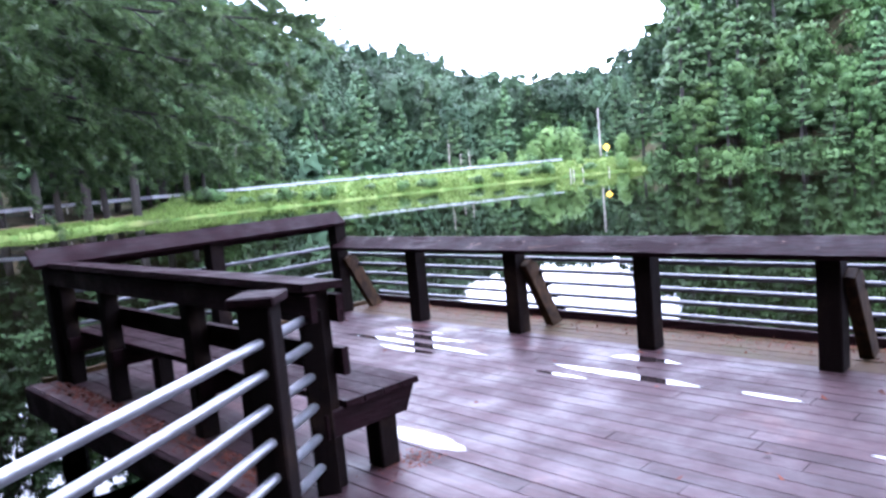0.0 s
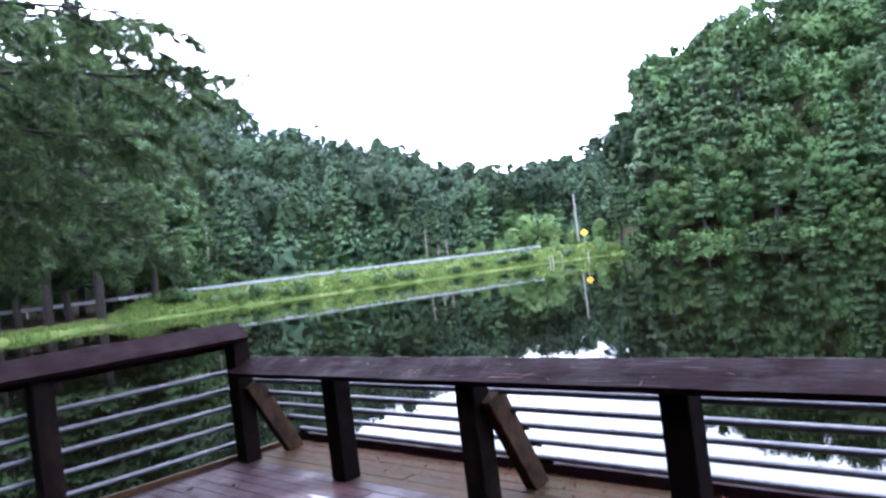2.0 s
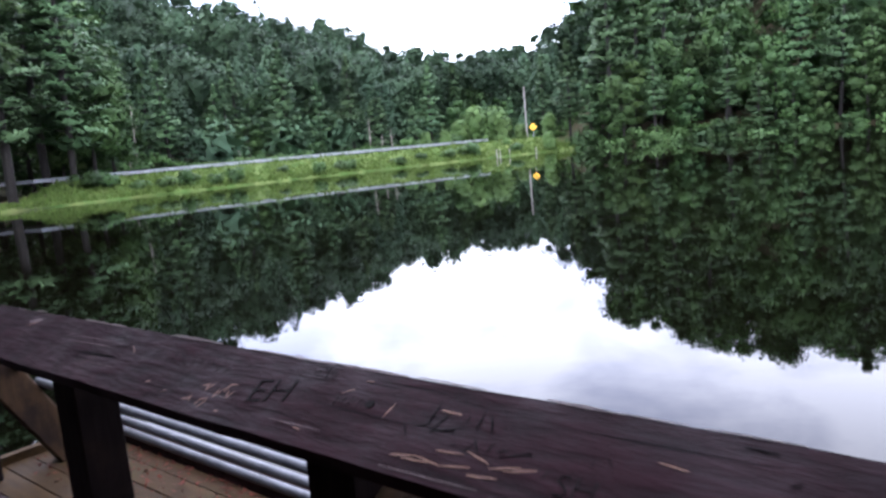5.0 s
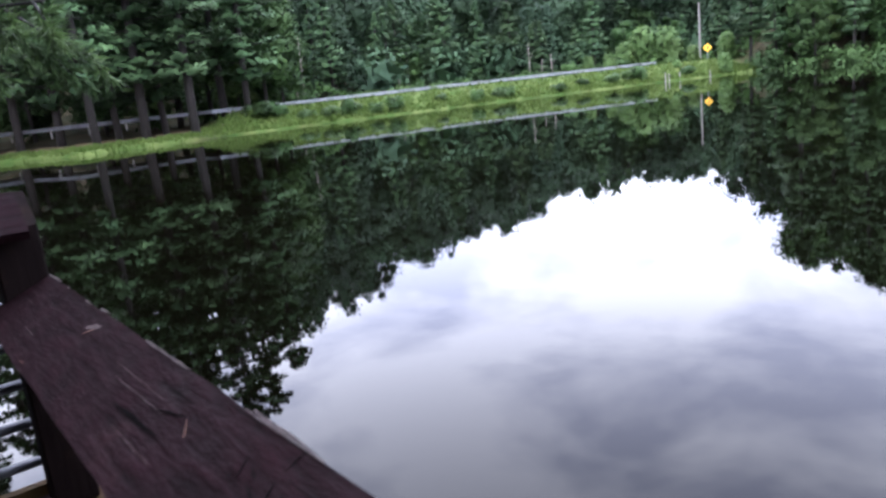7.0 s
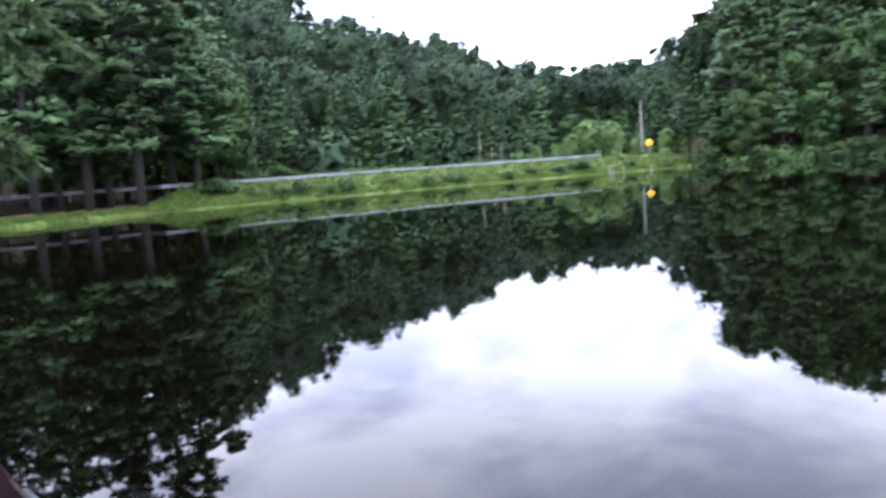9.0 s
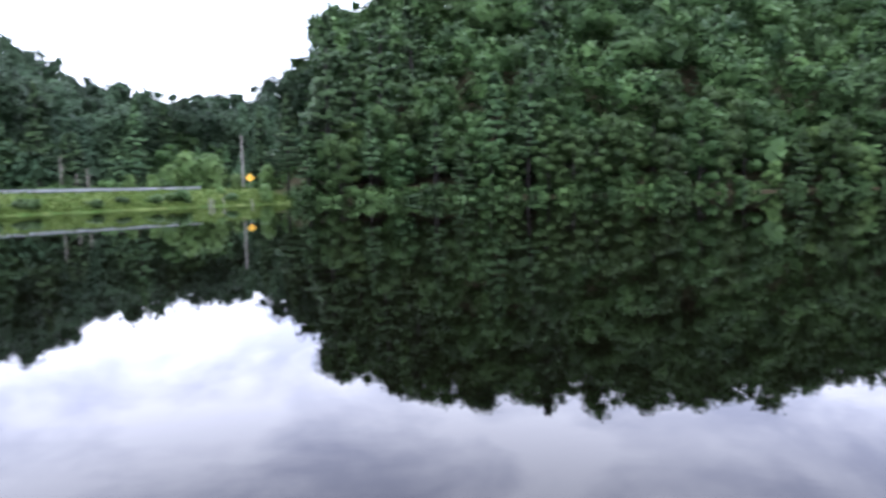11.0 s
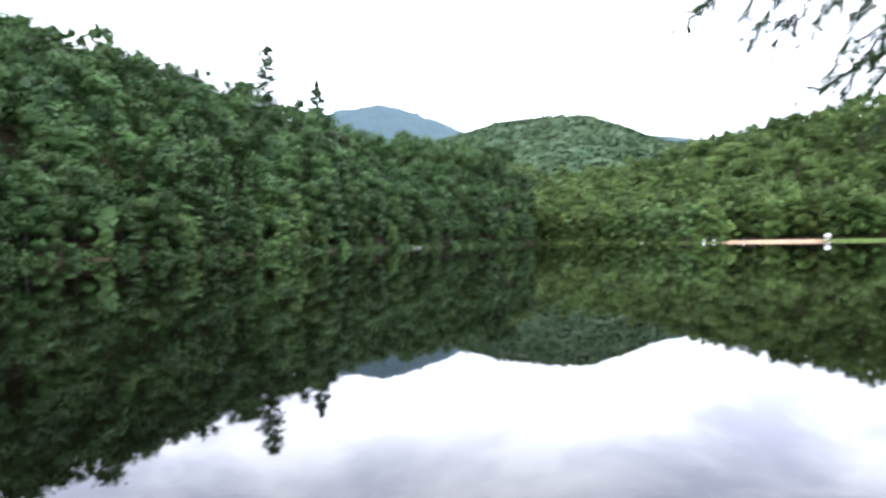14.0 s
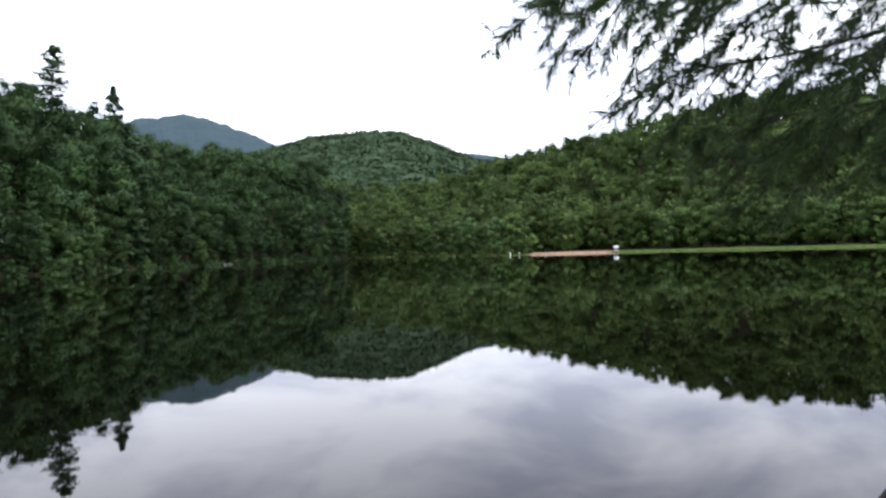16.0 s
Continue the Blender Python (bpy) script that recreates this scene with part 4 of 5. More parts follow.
# far beach
stand = thing("white_stand", "small white lifeguard stand on the beach", "lifeguard stand")
c = dam_spot(-60.8, 6)
bm = bmesh.new()
box(bm, (c.x, c.y, c.z + 1.9), (1.5, 1.5, 1.1), bevel=0.05)
part("seat_box", bm, WHITE, stand)
for dx in (-0.55, 0.55):
    for dy in (-0.55, 0.55):
        bm = bmesh.new()
        box(bm, (c.x + dx, c.y + dy, c.z + 0.6), (0.14, 0.14, 1.6), bevel=0.01)
        part("leg", bm, WHITE, stand)
for a_, d_ in ((-48.2, -1.0), (-52.6, -0.6), (-53.3, 1.0)):
    c = dam_spot(a_, max(d_, 0.2))
    bm = bmesh.new()
    tube(bm, [(c.x, c.y, WATER_Z - 0.5), (c.x, c.y, WATER_Z + 1.3)], 0.22, 8)
    tagged(new("marker_post", mesh_of("marker_post", bm, WHITE)), "small white marker post at the waterline", "marker post", "marker posts")
log = thing("beach_log", "weathered log lying on the sandy beach", "log")
c = dam_spot(-55.4, 4)
bm = bmesh.new()
tube(bm, [(c.x - 3, c.y - 1, c.z + 0.25), (c.x + 3, c.y + 2, c.z + 0.3)], 0.3, 9)
part("stem", bm, GREY_WOOD, log)
for k in range(5):
    a_ = -29.2 - 0.5 * k
    c = dam_spot(a_, 0.2)
    bm = bmesh.new()
    bmesh.ops.create_icosphere(bm, subdivisions=2, radius=1)
    for v in bm.verts:
        v.co *= 1 + 0.35 * noise.noise(v.co * 1.3 + Vector((k, 0, 0)))
        v.co = Vector((v.co.x * 1.1, v.co.y * 0.9, v.co.z * 0.5))
    ob = new("boulder", mesh_of("boulder", bm, STONE, True))
    ob.location = (c.x, c.y, WATER_Z + 0.15)
    tagged(ob, "pale rounded shore boulder at the waterline", "boulder", "boulders at the waterline")

# ---------------------------------------------------------------- overhanging pines beside the deck


def pine_bough(limb_bm, store, root, tip, sag, thick, subs, seed, tuft=0.16, dense=1.0):
    """A limb with side twigs ending in tufts of needles; needles are collected in store."""
    rnd = random.Random(seed)
    root, tip = Vector(root), Vector(tip)
    n = 10
    pts = []
    for k in range(n + 1):
        u = k / n
        p = root.lerp(tip, u) + Vector((0, 0, -sag * math.sin(u * math.pi * 0.6) + 0.35 * sag * u))
        p += Vector([0.05 * noise.noise((u * 4, seed, j)) * (tip - root).length * 0.5 for j in range(3)])
        pts.append(p)
    tube(limb_bm, [tuple(p) for p in pts], [thick * (1 - 0.8 * k / n) for k in range(n + 1)], 6)
    way = (tip - root).normalized()
    side_v = way.cross(Vector((0, 0, 1))).normalized()
    for s in range(subs):
        u = 0.3 + 0.7 * (s + rnd.random()) / subs
        i = min(n - 1, int(u * n))
        p = pts[i].lerp(pts[i + 1], u * n - i)
        sgn = 1 if s % 2 else -1
        length = (1.15 - u) * (tip - root).length * rnd.uniform(0.22, 0.42) + 0.18
        d = (way * rnd.uniform(0.5, 1.0) + side_v * sgn * rnd.uniform(0.4, 1.0) + Vector((0, 0, rnd.uniform(-0.75, 0.15)))).normalized()
        q = [p, p + d * length * 0.5 + Vector((0, 0, -0.04)), p + d * length + Vector((0, 0, -0.14 * length))]
        tube(limb_bm, [tuple(x) for x in q], [thick * 0.22, thick * 0.15, 0.002], 4)
        for j in range(max(2, int(length / 0.075 * dense))):
            w = rnd.uniform(0.2, 1.0)
            c = q[0].lerp(q[1], w * 2) if w < 0.5 else q[1].lerp(q[2], w * 2 - 1)
            dd = (d + Vector([rnd.uniform(-0.8, 0.8) for _ in range(3)]) + Vector((0, 0, -0.25))).normalized()
            e = c + dd * rnd.uniform(0.05, 0.2)
            tube(limb_bm, [tuple(c), tuple(e)], 0.0018, 3)
            store.append((c, e, tuft * rnd.uniform(0.7, 1.2)))


def needle_mesh(name, store, per, width, seed):
    r = np.random.default_rng(seed)
    c0 = np.repeat(np.array([s[0][:] for s in store]), per, 0)
    c1 = np.repeat(np.array([s[1][:] for s in store]), per, 0)
    ln = np.repeat(np.array([s[2] for s in store]), per)
    n = len(c0)
    base = c0 + (c1 - c0) * r.uniform(0.1, 1.0, (n, 1))
    d = unit(unit(c1 - c0) * 0.9 + r.normal(size=(n, 3)) * 0.55 + np.array([0, 0, -0.25]))
    s = unit(np.cross(d, r.normal(size=(n, 3)))) * width
    tip_ = base + d * (ln * r.uniform(0.5, 1.0, n))[:, None]
    v = np.stack([base - s, base + s, tip_], 1).reshape(-1, 3)
    return array_mesh(name, v, np.arange(3 * n).reshape(n, 3), NEAR_NEEDLE)


def near_pine(label, trunk_at, trunk_h, boughs, seed, per, width, tuft, dense, thick=0.035):
    t = thing("overhanging_pine", label, "tree", at=(0, 0, 0))
    bm = bmesh.new()
    x, y, z = trunk_at
    tube(bm, [(x, y, z - 1), (x + 0.1, y, z + trunk_h * 0.4), (x, y + 0.2, z + trunk_h)], [0.3, 0.24, 0.08], 12)
    part("trunk", bm, BARK, t, smooth=True)
    for k, (h, tip, sag, subs) in enumerate(boughs):
        lb, store = bmesh.new(), []
        pine_bough(lb, store, (x, y, h), tip, sag, thick, subs, seed + k, tuft, dense)
        limb = part("limb", lb, BARK, t)
        nd = new("needles", needle_mesh("needles", store, per, width, seed + 50 + k))
        nd.parent = limb
    return t

# ---------------------------------------------------------------- deck floor
DECK_X0, DECK_X1, DECK_Y0, DECK_Y1 = -0.16, 11.2, -3.76, 0.74
floor = thing("floor", "wet purple-brown plank deck with a mossy outer strip", "floor", kind="structure")
PLANK_W = 0.145
GANG = Vector((0.51, -0.86, 0)).normalized()
GANG_SIDE = Vector((0.86, 0.51, 0)).normalized()
GANG_START = Vector((4.45, -3.55, 0))


def plank(x0, x1, y, width, mat):
    bm = bmesh.new()
    board(bm, x1 - x0 - 0.006, width - 0.003, 0.038, Matrix.Translation(((x0 + x1) / 2, y, -0.019 + random.uniform(-0.0015, 0.0015))), 0.0015, 6)
    return part("plank", bm, mat, floor)


y, row = DECK_Y0, 0
while y < DECK_Y1 - 0.05:
    cuts = [DECK_X0, 2.0 + 0.9 * (row % 3), 5.3 + 0.7 * (row % 2) + 0.4 * (row % 3), 8.6 + 0.6 * (row % 4) * 0.5, DECK_X1]
    for a, b in zip(cuts, cuts[1:]):
        plank(a, b, y + PLANK_W / 2, PLANK_W, MOSSY if y > -0.06 else PLANK)
    y += PLANK_W
    row += 1
# gangway planks, laid across its line
for i in range(60):
    c = GANG_START + GANG * (0.35 + i * PLANK_W) + GANG_SIDE * 1.75
    bm = bmesh.new()
    board(bm, 3.3, PLANK_W - 0.004, 0.038, Matrix.Translation((c.x, c.y, -0.06)) @ pose(0, 0, 0, 0, 0, 30.7), 0.0015, 4)
    part("plank", bm, PLANK, floor)

bm = bmesh.new()
c = GANG_START + GANG * 4.6 + GANG_SIDE * 1.75
box(bm, (c.x, c.y, -0.2), (0.5, 8.6, 0.2), (0, 0, 30.7))
part("stringer", bm, STAIN_Y, floor)
bm = bmesh.new()
box(bm, ((DECK_X0 + DECK_X1) / 2, DECK_Y0 - 0.025, -0.13), (DECK_X1 - DECK_X0, 0.05, 0.26))
part("rim_joist", bm, STAIN, floor)
bm = bmesh.new()
box(bm, (DECK_X0 - 0.027, (DECK_Y0 + DECK_Y1) / 2, -0.13), (0.05, DECK_Y1 - DECK_Y0, 0.26))
part("rim_joist", bm, STAIN_Y, floor)
bm = bmesh.new()
box(bm, ((DECK_X0 + DECK_X1) / 2, DECK_Y1 + 0.03, -0.14), (DECK_X1 - DECK_X0, 0.05, 0.24))
part("rim_joist", bm, STAIN, floor)
for jx in range(10):
    bm = bmesh.new()
    box(bm, (0.1 + jx * 1.2, (DECK_Y0 + DECK_Y1) / 2, -0.15), (0.06, DECK_Y1 - DECK_Y0 - 0.1, 0.2))
    part("joist", bm, STAIN_Y, floor)
for px in (0.0, 3.6, 7.2, 10.8):
    for py in (-3.5, -1.5, 0.5):
        bm = bmesh.new()
        tube(bm, [(px, py, -3.4), (px, py, -0.25)], 0.13, 12)
        part("pile", bm, POST, floor)
for s in (0.6, 3.4, 6.0, 8.4):
    for w in (0.25, 3.2):
        c = GANG_START + GANG * s + GANG_SIDE * w
        bm = bmesh.new()
        tube(bm, [(c.x, c.y, -3.4), (c.x, c.y, -0.09)], 0.11, 12)
        part("pile", bm, POST, floor)

# puddles lying along the planks


def puddle(x0, x1, y, wide, seed):
    bm = bmesh.new()
    n = 40
    ring = []
    for k in range(n):
        a = 2 * math.pi * k / n
        cx, sy = math.cos(a), math.sin(a)
        w = 1 + 0.35 * noise.noise((cx * 2 + seed, sy * 2, seed * 0.7)) + 0.2 * noise.noise((cx * 5, sy * 5 + seed, 3))
        ring.append(((x0 + x1) / 2 + cx * w * (x1 - x0) / 2, y + sy * abs(sy) ** 0.2 * w * wide / 2))
    top = [bm.verts.new((px, py, 0.0032)) for px, py in ring]
    low = [bm.verts.new((EX[0] * 0.004 + px, py * 1.0, 0.0005)) for (px, py), EX in zip(ring, [(1, 0)] * n)]
    bm.faces.new(top)
    for k in range(n):
        bm.faces.new((top[k], top[(k + 1) % n], low[(k + 1) % n], low[k]))
    p = new("puddle", mesh_of("puddle", bm, PUDDLE))
    return tagged(p, "shallow rain puddle lying along the deck planks", "puddle", "puddles on the deck")


for args in ((1.3, 3.35, -0.86, 0.14, 1), (1.75, 2.7, -0.60, 0.13, 2), (2.0, 2.75, -1.05, 0.1, 3), (4.15, 5.35, -0.84, 0.14, 4), (4.3, 4.95, -0.36, 0.13, 5),
             (4.0, 4.7, -2.62, 0.17, 6), (5.65, 6.05, -0.82, 0.07, 7), (1.5, 2.3, -0.42, 0.06, 8), (4.0, 4.5, -1.05, 0.06, 9), (6.6, 7.3, -1.5, 0.07, 11)):
    puddle(*args)

# ---------------------------------------------------------------- front railing
front = thing("front_railing", "low dark-stained timber railing with slanted pipes over the water", "railing", at=(0, 0, 0))
LOW = Vector((0, -0.164, 0.858))
HIGH = Vector((0, 0.098, 0.973))
CAP_W = (HIGH - LOW).length
CAP_TILT = math.degrees(math.atan2(HIGH.z - LOW.z, HIGH.y - LOW.y))
CAP_MID = (LOW + HIGH) / 2
for i in range(1, 8):
    bm = bmesh.new()
    vs = box(bm, (1.5 * i, 0.0, 0.43), (0.17, 0.17, 0.86), bevel=0.008)
    for v in bm.verts:
        if v.co.z > 0.6:
            v.co.z = CAP_MID.z + (v.co.y - CAP_MID.y) * (HIGH.z - LOW.z) / (HIGH.y - LOW.y) - 0.022
    part("post", bm, POST, front)
PIPES = [(0.11, 0.756), (0.215, 0.615), (0.335, 0.47), (0.455, 0.322), (0.575, 0.168)]
for py, pz in PIPES:
    bm = bmesh.new()
    tube(bm, [(0.09 + k * 1.1, py, pz + 0.004 * noise.noise((k, py * 9, 0))) for k in range(11)], 0.022, 10)
    part("pipe", bm, BACKLIT_PIPE, front, smooth=True)
for i in (0, 2, 4, 6):
    bm = bmesh.new()
    a, b = Vector((0, 0.06, 0.74)), Vector((0, 0.45, -0.02))
    mid, way = (a + b) / 2, b - a
    box(bm, (1.5 * i + 0.115, mid.y, mid.z), (0.1, way.length, 0.19), (math.degrees(math.atan2(way.z, way.y)), 0, 0), 0.008, 0.003)
    for v in bm.verts:
        v.co.z = max(v.co.z, 0.002)
    br = part("brace", bm, BRACE, front, "pale notched diagonal brace")
    # near-black stubs round the pipes put the notches' shade into colour
    for py, pz in PIPES[1:5]:
        bm = bmesh.new()
        tube(bm, [(1.5 * i + 0.06, py + 0.012, pz - 0.012), (1.5 * i + 0.17, py + 0.012, pz - 0.012)], 0.032, 8)
        part("notch", bm, CARVE, br)
for x0, x1 in ((0.075, 9.0), (9.01, 11.1)):
    bm = bmesh.new()
    board(bm, x1 - x0, CAP_W, 0.04, Matrix.Translation(((x0 + x1) / 2, CAP_MID.y, CAP_MID.z)) @ pose(0, 0, 0, CAP_TILT, 0, 0), 0.005, 90)
    part("cap_board", bm, STAIN, front, "wide slanted cap board with carved initials")
bm = bmesh.new()
board(bm, 11.2, 0.05, 0.085, Matrix.Translation((5.44, 0.71, 0.045)), 0.003, 60)
part("kerb_board", bm, STAIN, front)
CAP = Matrix.Translation((0, CAP_MID.y, CAP_MID.z)) @ pose(0, 0, 0, CAP_TILT, 0, 0)


def groove(x, y, length, width, turn, mat, name="carving"):
    """A raised strip drawn as a cut or scratch on the cap board, x along the railing, y up the slope from its middle
    line.
    """
    bm = bmesh.new()
    n = 5
    pts = []
    for k in range(n + 1):
        u = k / n - 0.5
        pts.append((u * length, 0.12 * width * math.sin(k * 2.1 + x * 9), width * (1 - abs(u) * 1.2) / 2))
    up = [bm.verts.new((p[0], p[1] + p[2], 0)) for p in pts]
    dn = [bm.verts.new((p[0], p[1] - p[2], 0)) for p in pts]
    for k in range(n):
        bm.faces.new((dn[k], dn[k + 1], up[k + 1], up[k]))
    bmesh.ops.solidify(bm, geom=bm.faces[:], thickness=0.0008)
    m = CAP @ pose(x, y, 0.0222, 0, 0, turn)
    for v in bm.verts:
        v.co = m @ v.co
    return part(name, bm, mat, front)


def carved(text, x, y, size, turn, mat):
    cu = bpy.data.curves.new("carved_letters", "FONT")
    cu.body, cu.size, cu.extrude, cu.offset = text, size, 0.0006, -0.002
    ob = new("carved_letters", cu)
    dg = bpy.context.evaluated_depsgraph_get()
    me = bpy.data.meshes.new_from_object(ob.evaluated_get(dg))
    bpy.data.objects.remove(ob)
    me.materials.clear()
    me.materials.append(mat)
    me.transform(CAP @ pose(x, y, 0.0225, 0, 0, turn))
    o = new("carved_letters", me)
    o.parent = front
    o["label"] = "carved initials drawn in flat groove-shade colour"
    return o


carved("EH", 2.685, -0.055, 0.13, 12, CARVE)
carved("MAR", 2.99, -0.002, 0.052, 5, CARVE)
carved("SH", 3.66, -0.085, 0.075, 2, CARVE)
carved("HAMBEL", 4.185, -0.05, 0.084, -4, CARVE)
# shallow illegible cuts beside the initials, drawn as strips in the dark groove colour
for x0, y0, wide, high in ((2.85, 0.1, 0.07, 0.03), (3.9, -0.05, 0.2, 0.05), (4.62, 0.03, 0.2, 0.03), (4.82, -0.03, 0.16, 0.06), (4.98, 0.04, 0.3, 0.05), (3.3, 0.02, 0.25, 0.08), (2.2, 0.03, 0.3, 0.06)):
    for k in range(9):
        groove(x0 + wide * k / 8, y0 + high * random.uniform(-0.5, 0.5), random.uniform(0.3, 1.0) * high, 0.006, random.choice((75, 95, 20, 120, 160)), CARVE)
for k in range(14):
    groove(2.46 + 0.012 * k, -0.07 + 0.05 * random.uniform(-1, 1) + 0.003 * k, 0.032, 0.0045, random.choice((70, 95, 20, 120)), SCRATCH, "scratch")
for k in range(9):
    groove(3.3 + 0.035 * k, -0.06 + 0.03 * random.uniform(-1, 1), 0.07, 0.005, random.uniform(-20, 20), SCRATCH, "scratch")
groove(1.75, -0.012, 0.27, 0.014, 2, CARVE)
groove(1.85, 0.045, 0.12, 0.008, 12, CARVE)
groove(1.04, 0.085, 0.09, 0.026, 15, WORN, "scratch")
groove(1.05, 0.07, 0.06, 0.01, 40, SCRATCH, "scratch")
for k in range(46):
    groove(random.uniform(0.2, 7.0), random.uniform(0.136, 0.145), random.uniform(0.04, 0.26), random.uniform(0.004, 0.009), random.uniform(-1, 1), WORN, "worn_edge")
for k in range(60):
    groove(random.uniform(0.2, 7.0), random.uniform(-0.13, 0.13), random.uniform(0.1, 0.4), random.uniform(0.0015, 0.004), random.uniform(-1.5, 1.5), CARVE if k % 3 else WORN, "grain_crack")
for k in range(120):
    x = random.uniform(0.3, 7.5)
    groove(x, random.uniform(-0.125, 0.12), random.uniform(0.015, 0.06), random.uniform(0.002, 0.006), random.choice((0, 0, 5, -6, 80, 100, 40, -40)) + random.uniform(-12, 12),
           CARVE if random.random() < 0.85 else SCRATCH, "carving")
# a near-black disc; the hole's shade is in its colour
bm = bmesh.new()
tube(bm, [tuple(CAP @ Vector((3.104, 0.03, 0.0195))), tuple(CAP @ Vector((3.104, 0.03, 0.0228)))], 0.013, 12)
part("bolt_hole", bm, CARVE, front)

# ---------------------------------------------------------------- side railing
side = thing("side_railing", "tall dark-stained timber railing with level grey pipes", "railing")
for py in (0.0, -1.75, -3.45):
    bm = bmesh.new()
    box(bm, (0.02, py, 0.58), (0.17, 0.17, 1.16), bevel=0.008)
    for v in bm.verts:
        if v.co.z > 0.8:
            v.co.z = 1.217 - (v.co.x - 0.08) * 0.754
    part("post", bm, POST, side)
bm = bmesh.new()
board(bm, 3.7, 0.25, 0.04, Matrix.Translation((0.08, -1.81, 1.244)) @ pose(0, 0, 0, 0, 0, 90) @ pose(0, 0, 0, 37, 0, 0), 0.005, 60)
part("cap_board", bm, STAIN_Y, side, "wide slanted cap board")
bm = bmesh.new()
box(bm, (-0.088, -1.76, 1.16), (0.04, 3.5, 0.15), bevel=0.006)
part("top_board", bm, STAIN_Y, side)
for pz in (0.865, 0.697, 0.527, 0.352, 0.172):
    bm = bmesh.new()
    tube(bm, [(-0.084, 0.05 - k * 0.58, pz + 0.003 * noise.noise((k, pz * 9, 0))) for k in range(7)], 0.022, 10)
    part("pipe", bm, BACKLIT_PIPE, side, smooth=True)
bm = bmesh.new()
board(bm, 4.3, 0.05, 0.05, Matrix.Translation((-0.13, -1.5, 0.026)) @ pose(0, 0, 0, 0, 0, 90), 0.003, 30)
part("edge_strip", bm, MOSSY, side, "mossy edge strip")

# ---------------------------------------------------------------- bench
bench = thing("bench", "dark-stained timber bench with a slatted back at the deck edge", "bench")
BY = -3.42
for i, bx in enumerate((0.2, 1.3, 2.9, 4.4)):
    bm = bmesh.new()
    box(bm, (bx, BY, 0.575), (0.12, 0.14, 1.145), bevel=0.008)
    part("back_post", bm, POST, bench)
    bm = bmesh.new()
    box(bm, (bx, BY + 0.39, 0.19), (0.14, 0.14, 0.376), bevel=0.008)
    part("leg", bm, POST, bench)
    bm = bmesh.new()
    vs = box(bm, (bx + 0.075, BY + 0.27, 0.385), (0.04, 0.66, 0.15), bevel=0.006)
    for v in bm.verts:
        if v.co.y > BY + 0.5 and v.co.z < 0.38:
            v.co.y -= 0.07
    part("seat_bearer", bm, STAIN_Y, bench)
for k in range(4):
    bm = bmesh.new()
    board(bm, 4.5, 0.136, 0.04, Matrix.Translation((2.26, BY + 0.14 + k * 0.14, 0.482)), 0.003, 30)
    part("seat_plank", bm, STAIN, bench)
for z, name_ in ((1.03, "back_board"), (0.73, "back_board")):
    bm = bmesh.new()
    board(bm, 4.55, 0.16, 0.045, Matrix.Translation((2.25, BY + 0.095, z)) @ pose(0, 0, 0, 90, 0, 0), 0.003, 30)
    part(name_, bm, STAIN, bench)
bm = bmesh.new()
board(bm, 4.6, 0.15, 0.04, Matrix.Translation((2.25, BY - 0.095, 1.06)) @ pose(0, 0, 0, 90, 0, 0), 0.003, 30)
part("back_board", bm, STAIN, bench)
bm = bmesh.new()
board(bm, 4.62, 0.27, 0.042, Matrix.Translation((2.2, BY + 0.01, 1.168)) @ pose(0, 0, 0, -4, 0, 0), 0.004, 40)
part("cap_board", bm, STAIN, bench)

# ---------------------------------------------------------------- gangway railing
gang = thing("gangway_railing", "galvanised pipe handrail between timber posts along the gangway", "railing")
START = Vector((4.42, -3.46, 0))
for s in (0.0, 2.6, 5.2, 7.8):
    c = START + GANG * s
    bm = bmesh.new()
    box(bm, (c.x, c.y, 0.47), (0.13, 0.13, 1.14), (0, 0, -31), 0.008)
    part("post", bm, POST, gang)
for pz in (1.0, 0.85, 0.68, 0.51, 0.335, 0.165):
    bm = bmesh.new()
    tube(bm, [tuple(START + GANG * (0.02 + k * 0.55) - GANG_SIDE * 0.0 + Vector((0, 0, pz - 0.012 * math.sin(k * 0.6)))) for k in range(15)], 0.026, 12)
    part("pipe", bm, PIPE, gang, smooth=True)
capped = thing("capped_post", "square dark timber post with a flat cap", "post", at=(0, 0, 0))
bm = bmesh.new()
box(bm, (4.64, -3.89, 0.13), (0.165, 0.165, 2.08), (0, 0, 40), 0.01)
part("shaft", bm, POST, capped)
bm = bmesh.new()
box(bm, (4.64, -3.89, 1.195), (0.235, 0.235, 0.05), (0, 0, 40), 0.008)
part("cap", bm, STAIN, capped)

# fallen leaves and twigs on the planks


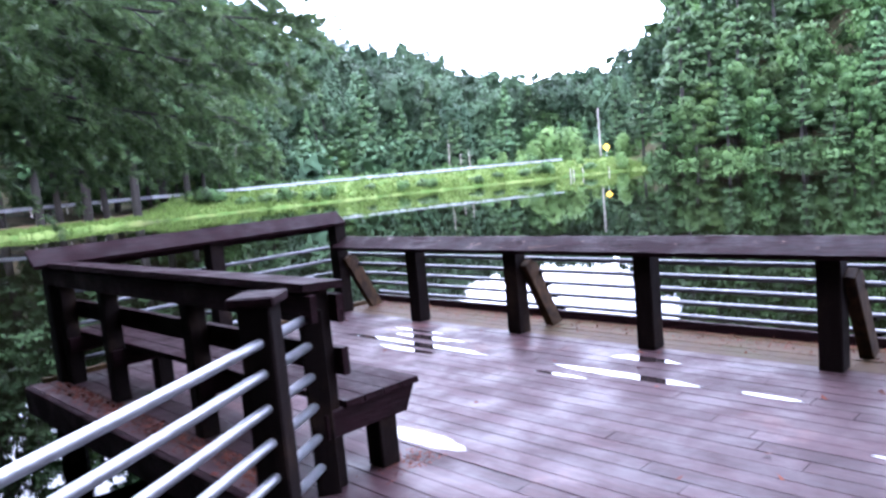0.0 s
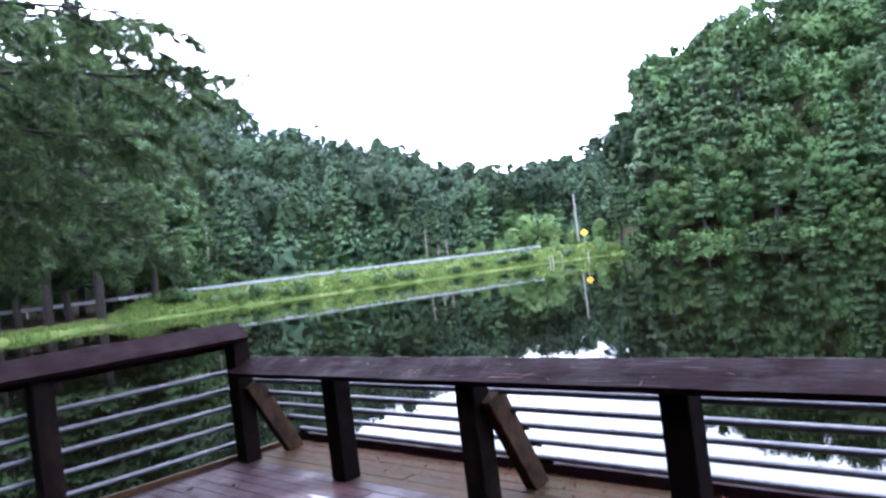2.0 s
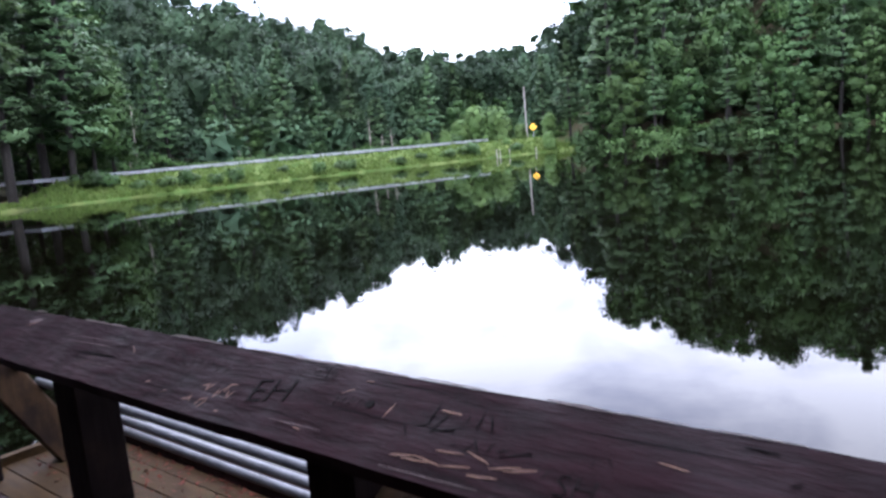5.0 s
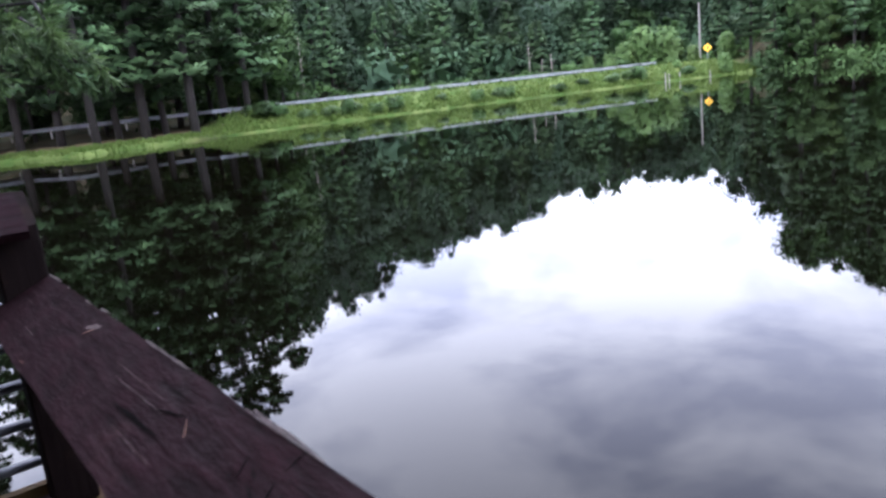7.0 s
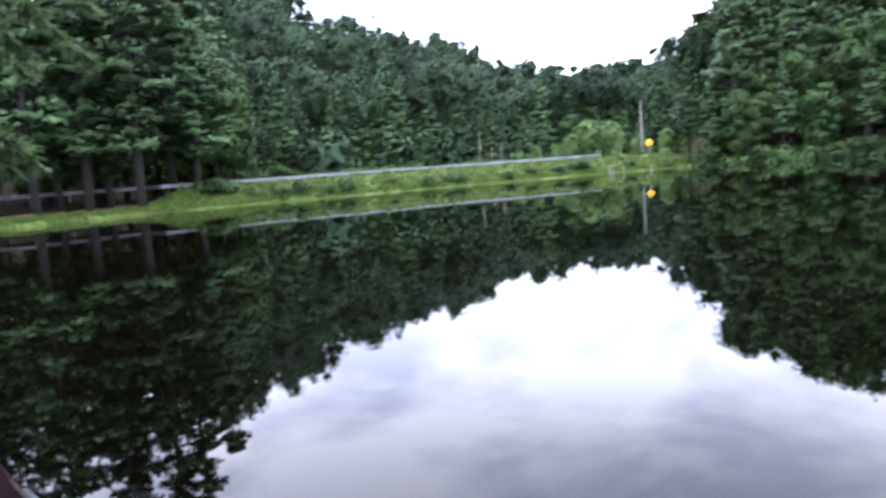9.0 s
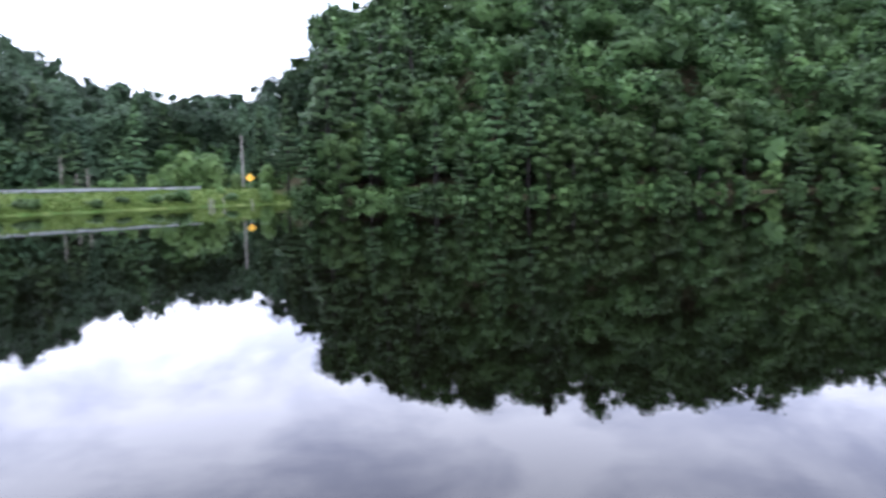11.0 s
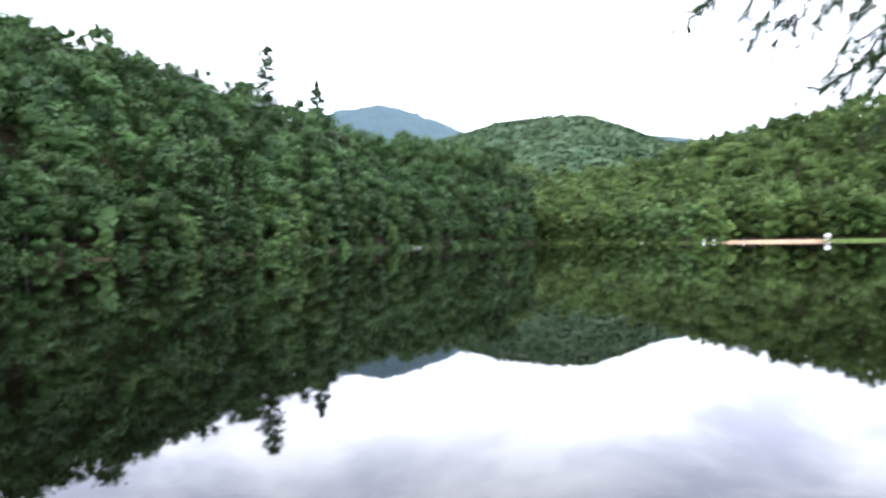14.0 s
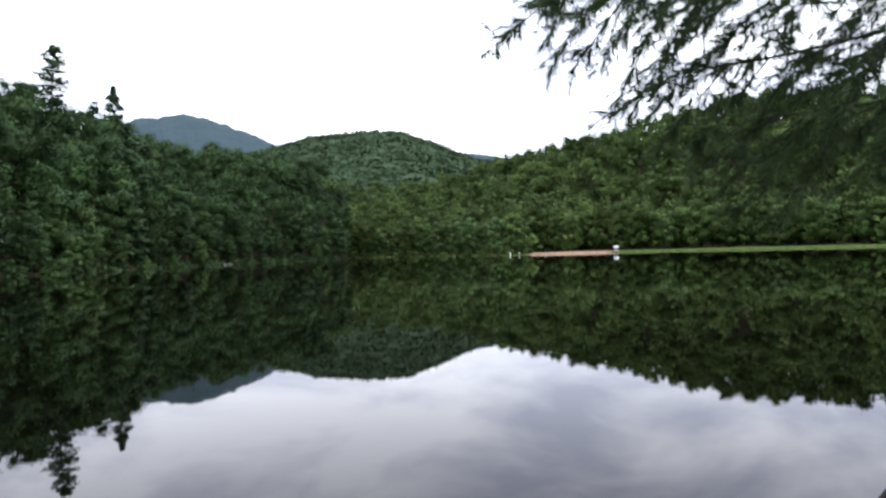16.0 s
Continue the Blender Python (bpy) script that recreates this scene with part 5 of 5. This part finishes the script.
def litter(name, label, count, xs, ys, size, seed, z=0.006):
    r = np.random.default_rng(seed)
    c = np.stack([r.uniform(*xs, count), ys[0] + (ys[1] - ys[0]) * r.beta(2.2, 1.0, count), z + r.uniform(0, 0.012, count)], 1)
    v, f, nr = leaf_sprays(c, np.tile([0, 0, 1.0], (count, 1)), size, 1.6, 0.3)
    return tagged(new(name, array_mesh(name, v, f, RUST_LEAF)), label, "leaf litter", kind="stuff")


litter("leaf_litter", "reddish fallen leaves and needles along the deck edge", 2400, (0.0, 11), (0.12, 0.68), 0.017, 3)
litter("loose_leaves", "few brown leaves scattered on wet planks", 46, (0.2, 9), (-3.2, -0.1), 0.035, 5)
litter("bench_litter", "reddish needles swept against the end of the bench", 300, (4.36, 4.66), (-3.4, -2.75), 0.013, 9)
litter("ledge_litter", "reddish fallen leaves on the ledge behind the bench", 900, (0.0, 4.3), (-3.77, -3.5), 0.028, 6)


near_pine("dark pine boughs hanging over the lake beside the deck", (12.5, -5.5, -0.6), 11,
          [(4.6, (7.0, 1.55, 3.05), 0.1, 40), (5.2, (7.7, 2.1, 3.35), 0.1, 40), (4.4, (8.4, 1.75, 2.85), 0.25, 40), (4.0, (9.0, 1.5, 2.62), 0.3, 36), (5.4, (8.8, 2.6, 3.5), 0.1, 34)], 5, 27, 0.003, 0.095, 3.0)
near_pine("shaggy green pine boughs drooping beside the side railing", (-8.5, -6.0, -0.4), 14,
          [(6.8, (-0.5, -0.3, 4.6), 0.2, 30), (6.2, (-0.8, 0.3, 4.1), 0.25, 30), (5.5, (-1.2, 0.4, 3.6), 0.2, 30), (6.5, (-1.8, 1.2, 4.4), 0.2, 30), (4.8, (-2.2, 0.0, 3.0), 0.3, 30), (4.4, (-3.0, 0.9, 2.7), 0.3, 30), (7.2, (-2.5, 0.2, 5.2), 0.2, 26),
           (5.2, (-3.8, 1.8, 3.6), 0.3, 26), (6.0, (-4.5, 1.5, 4.6), 0.4, 26)], 25, 19, 0.011, 0.17, 2.0, 0.06)
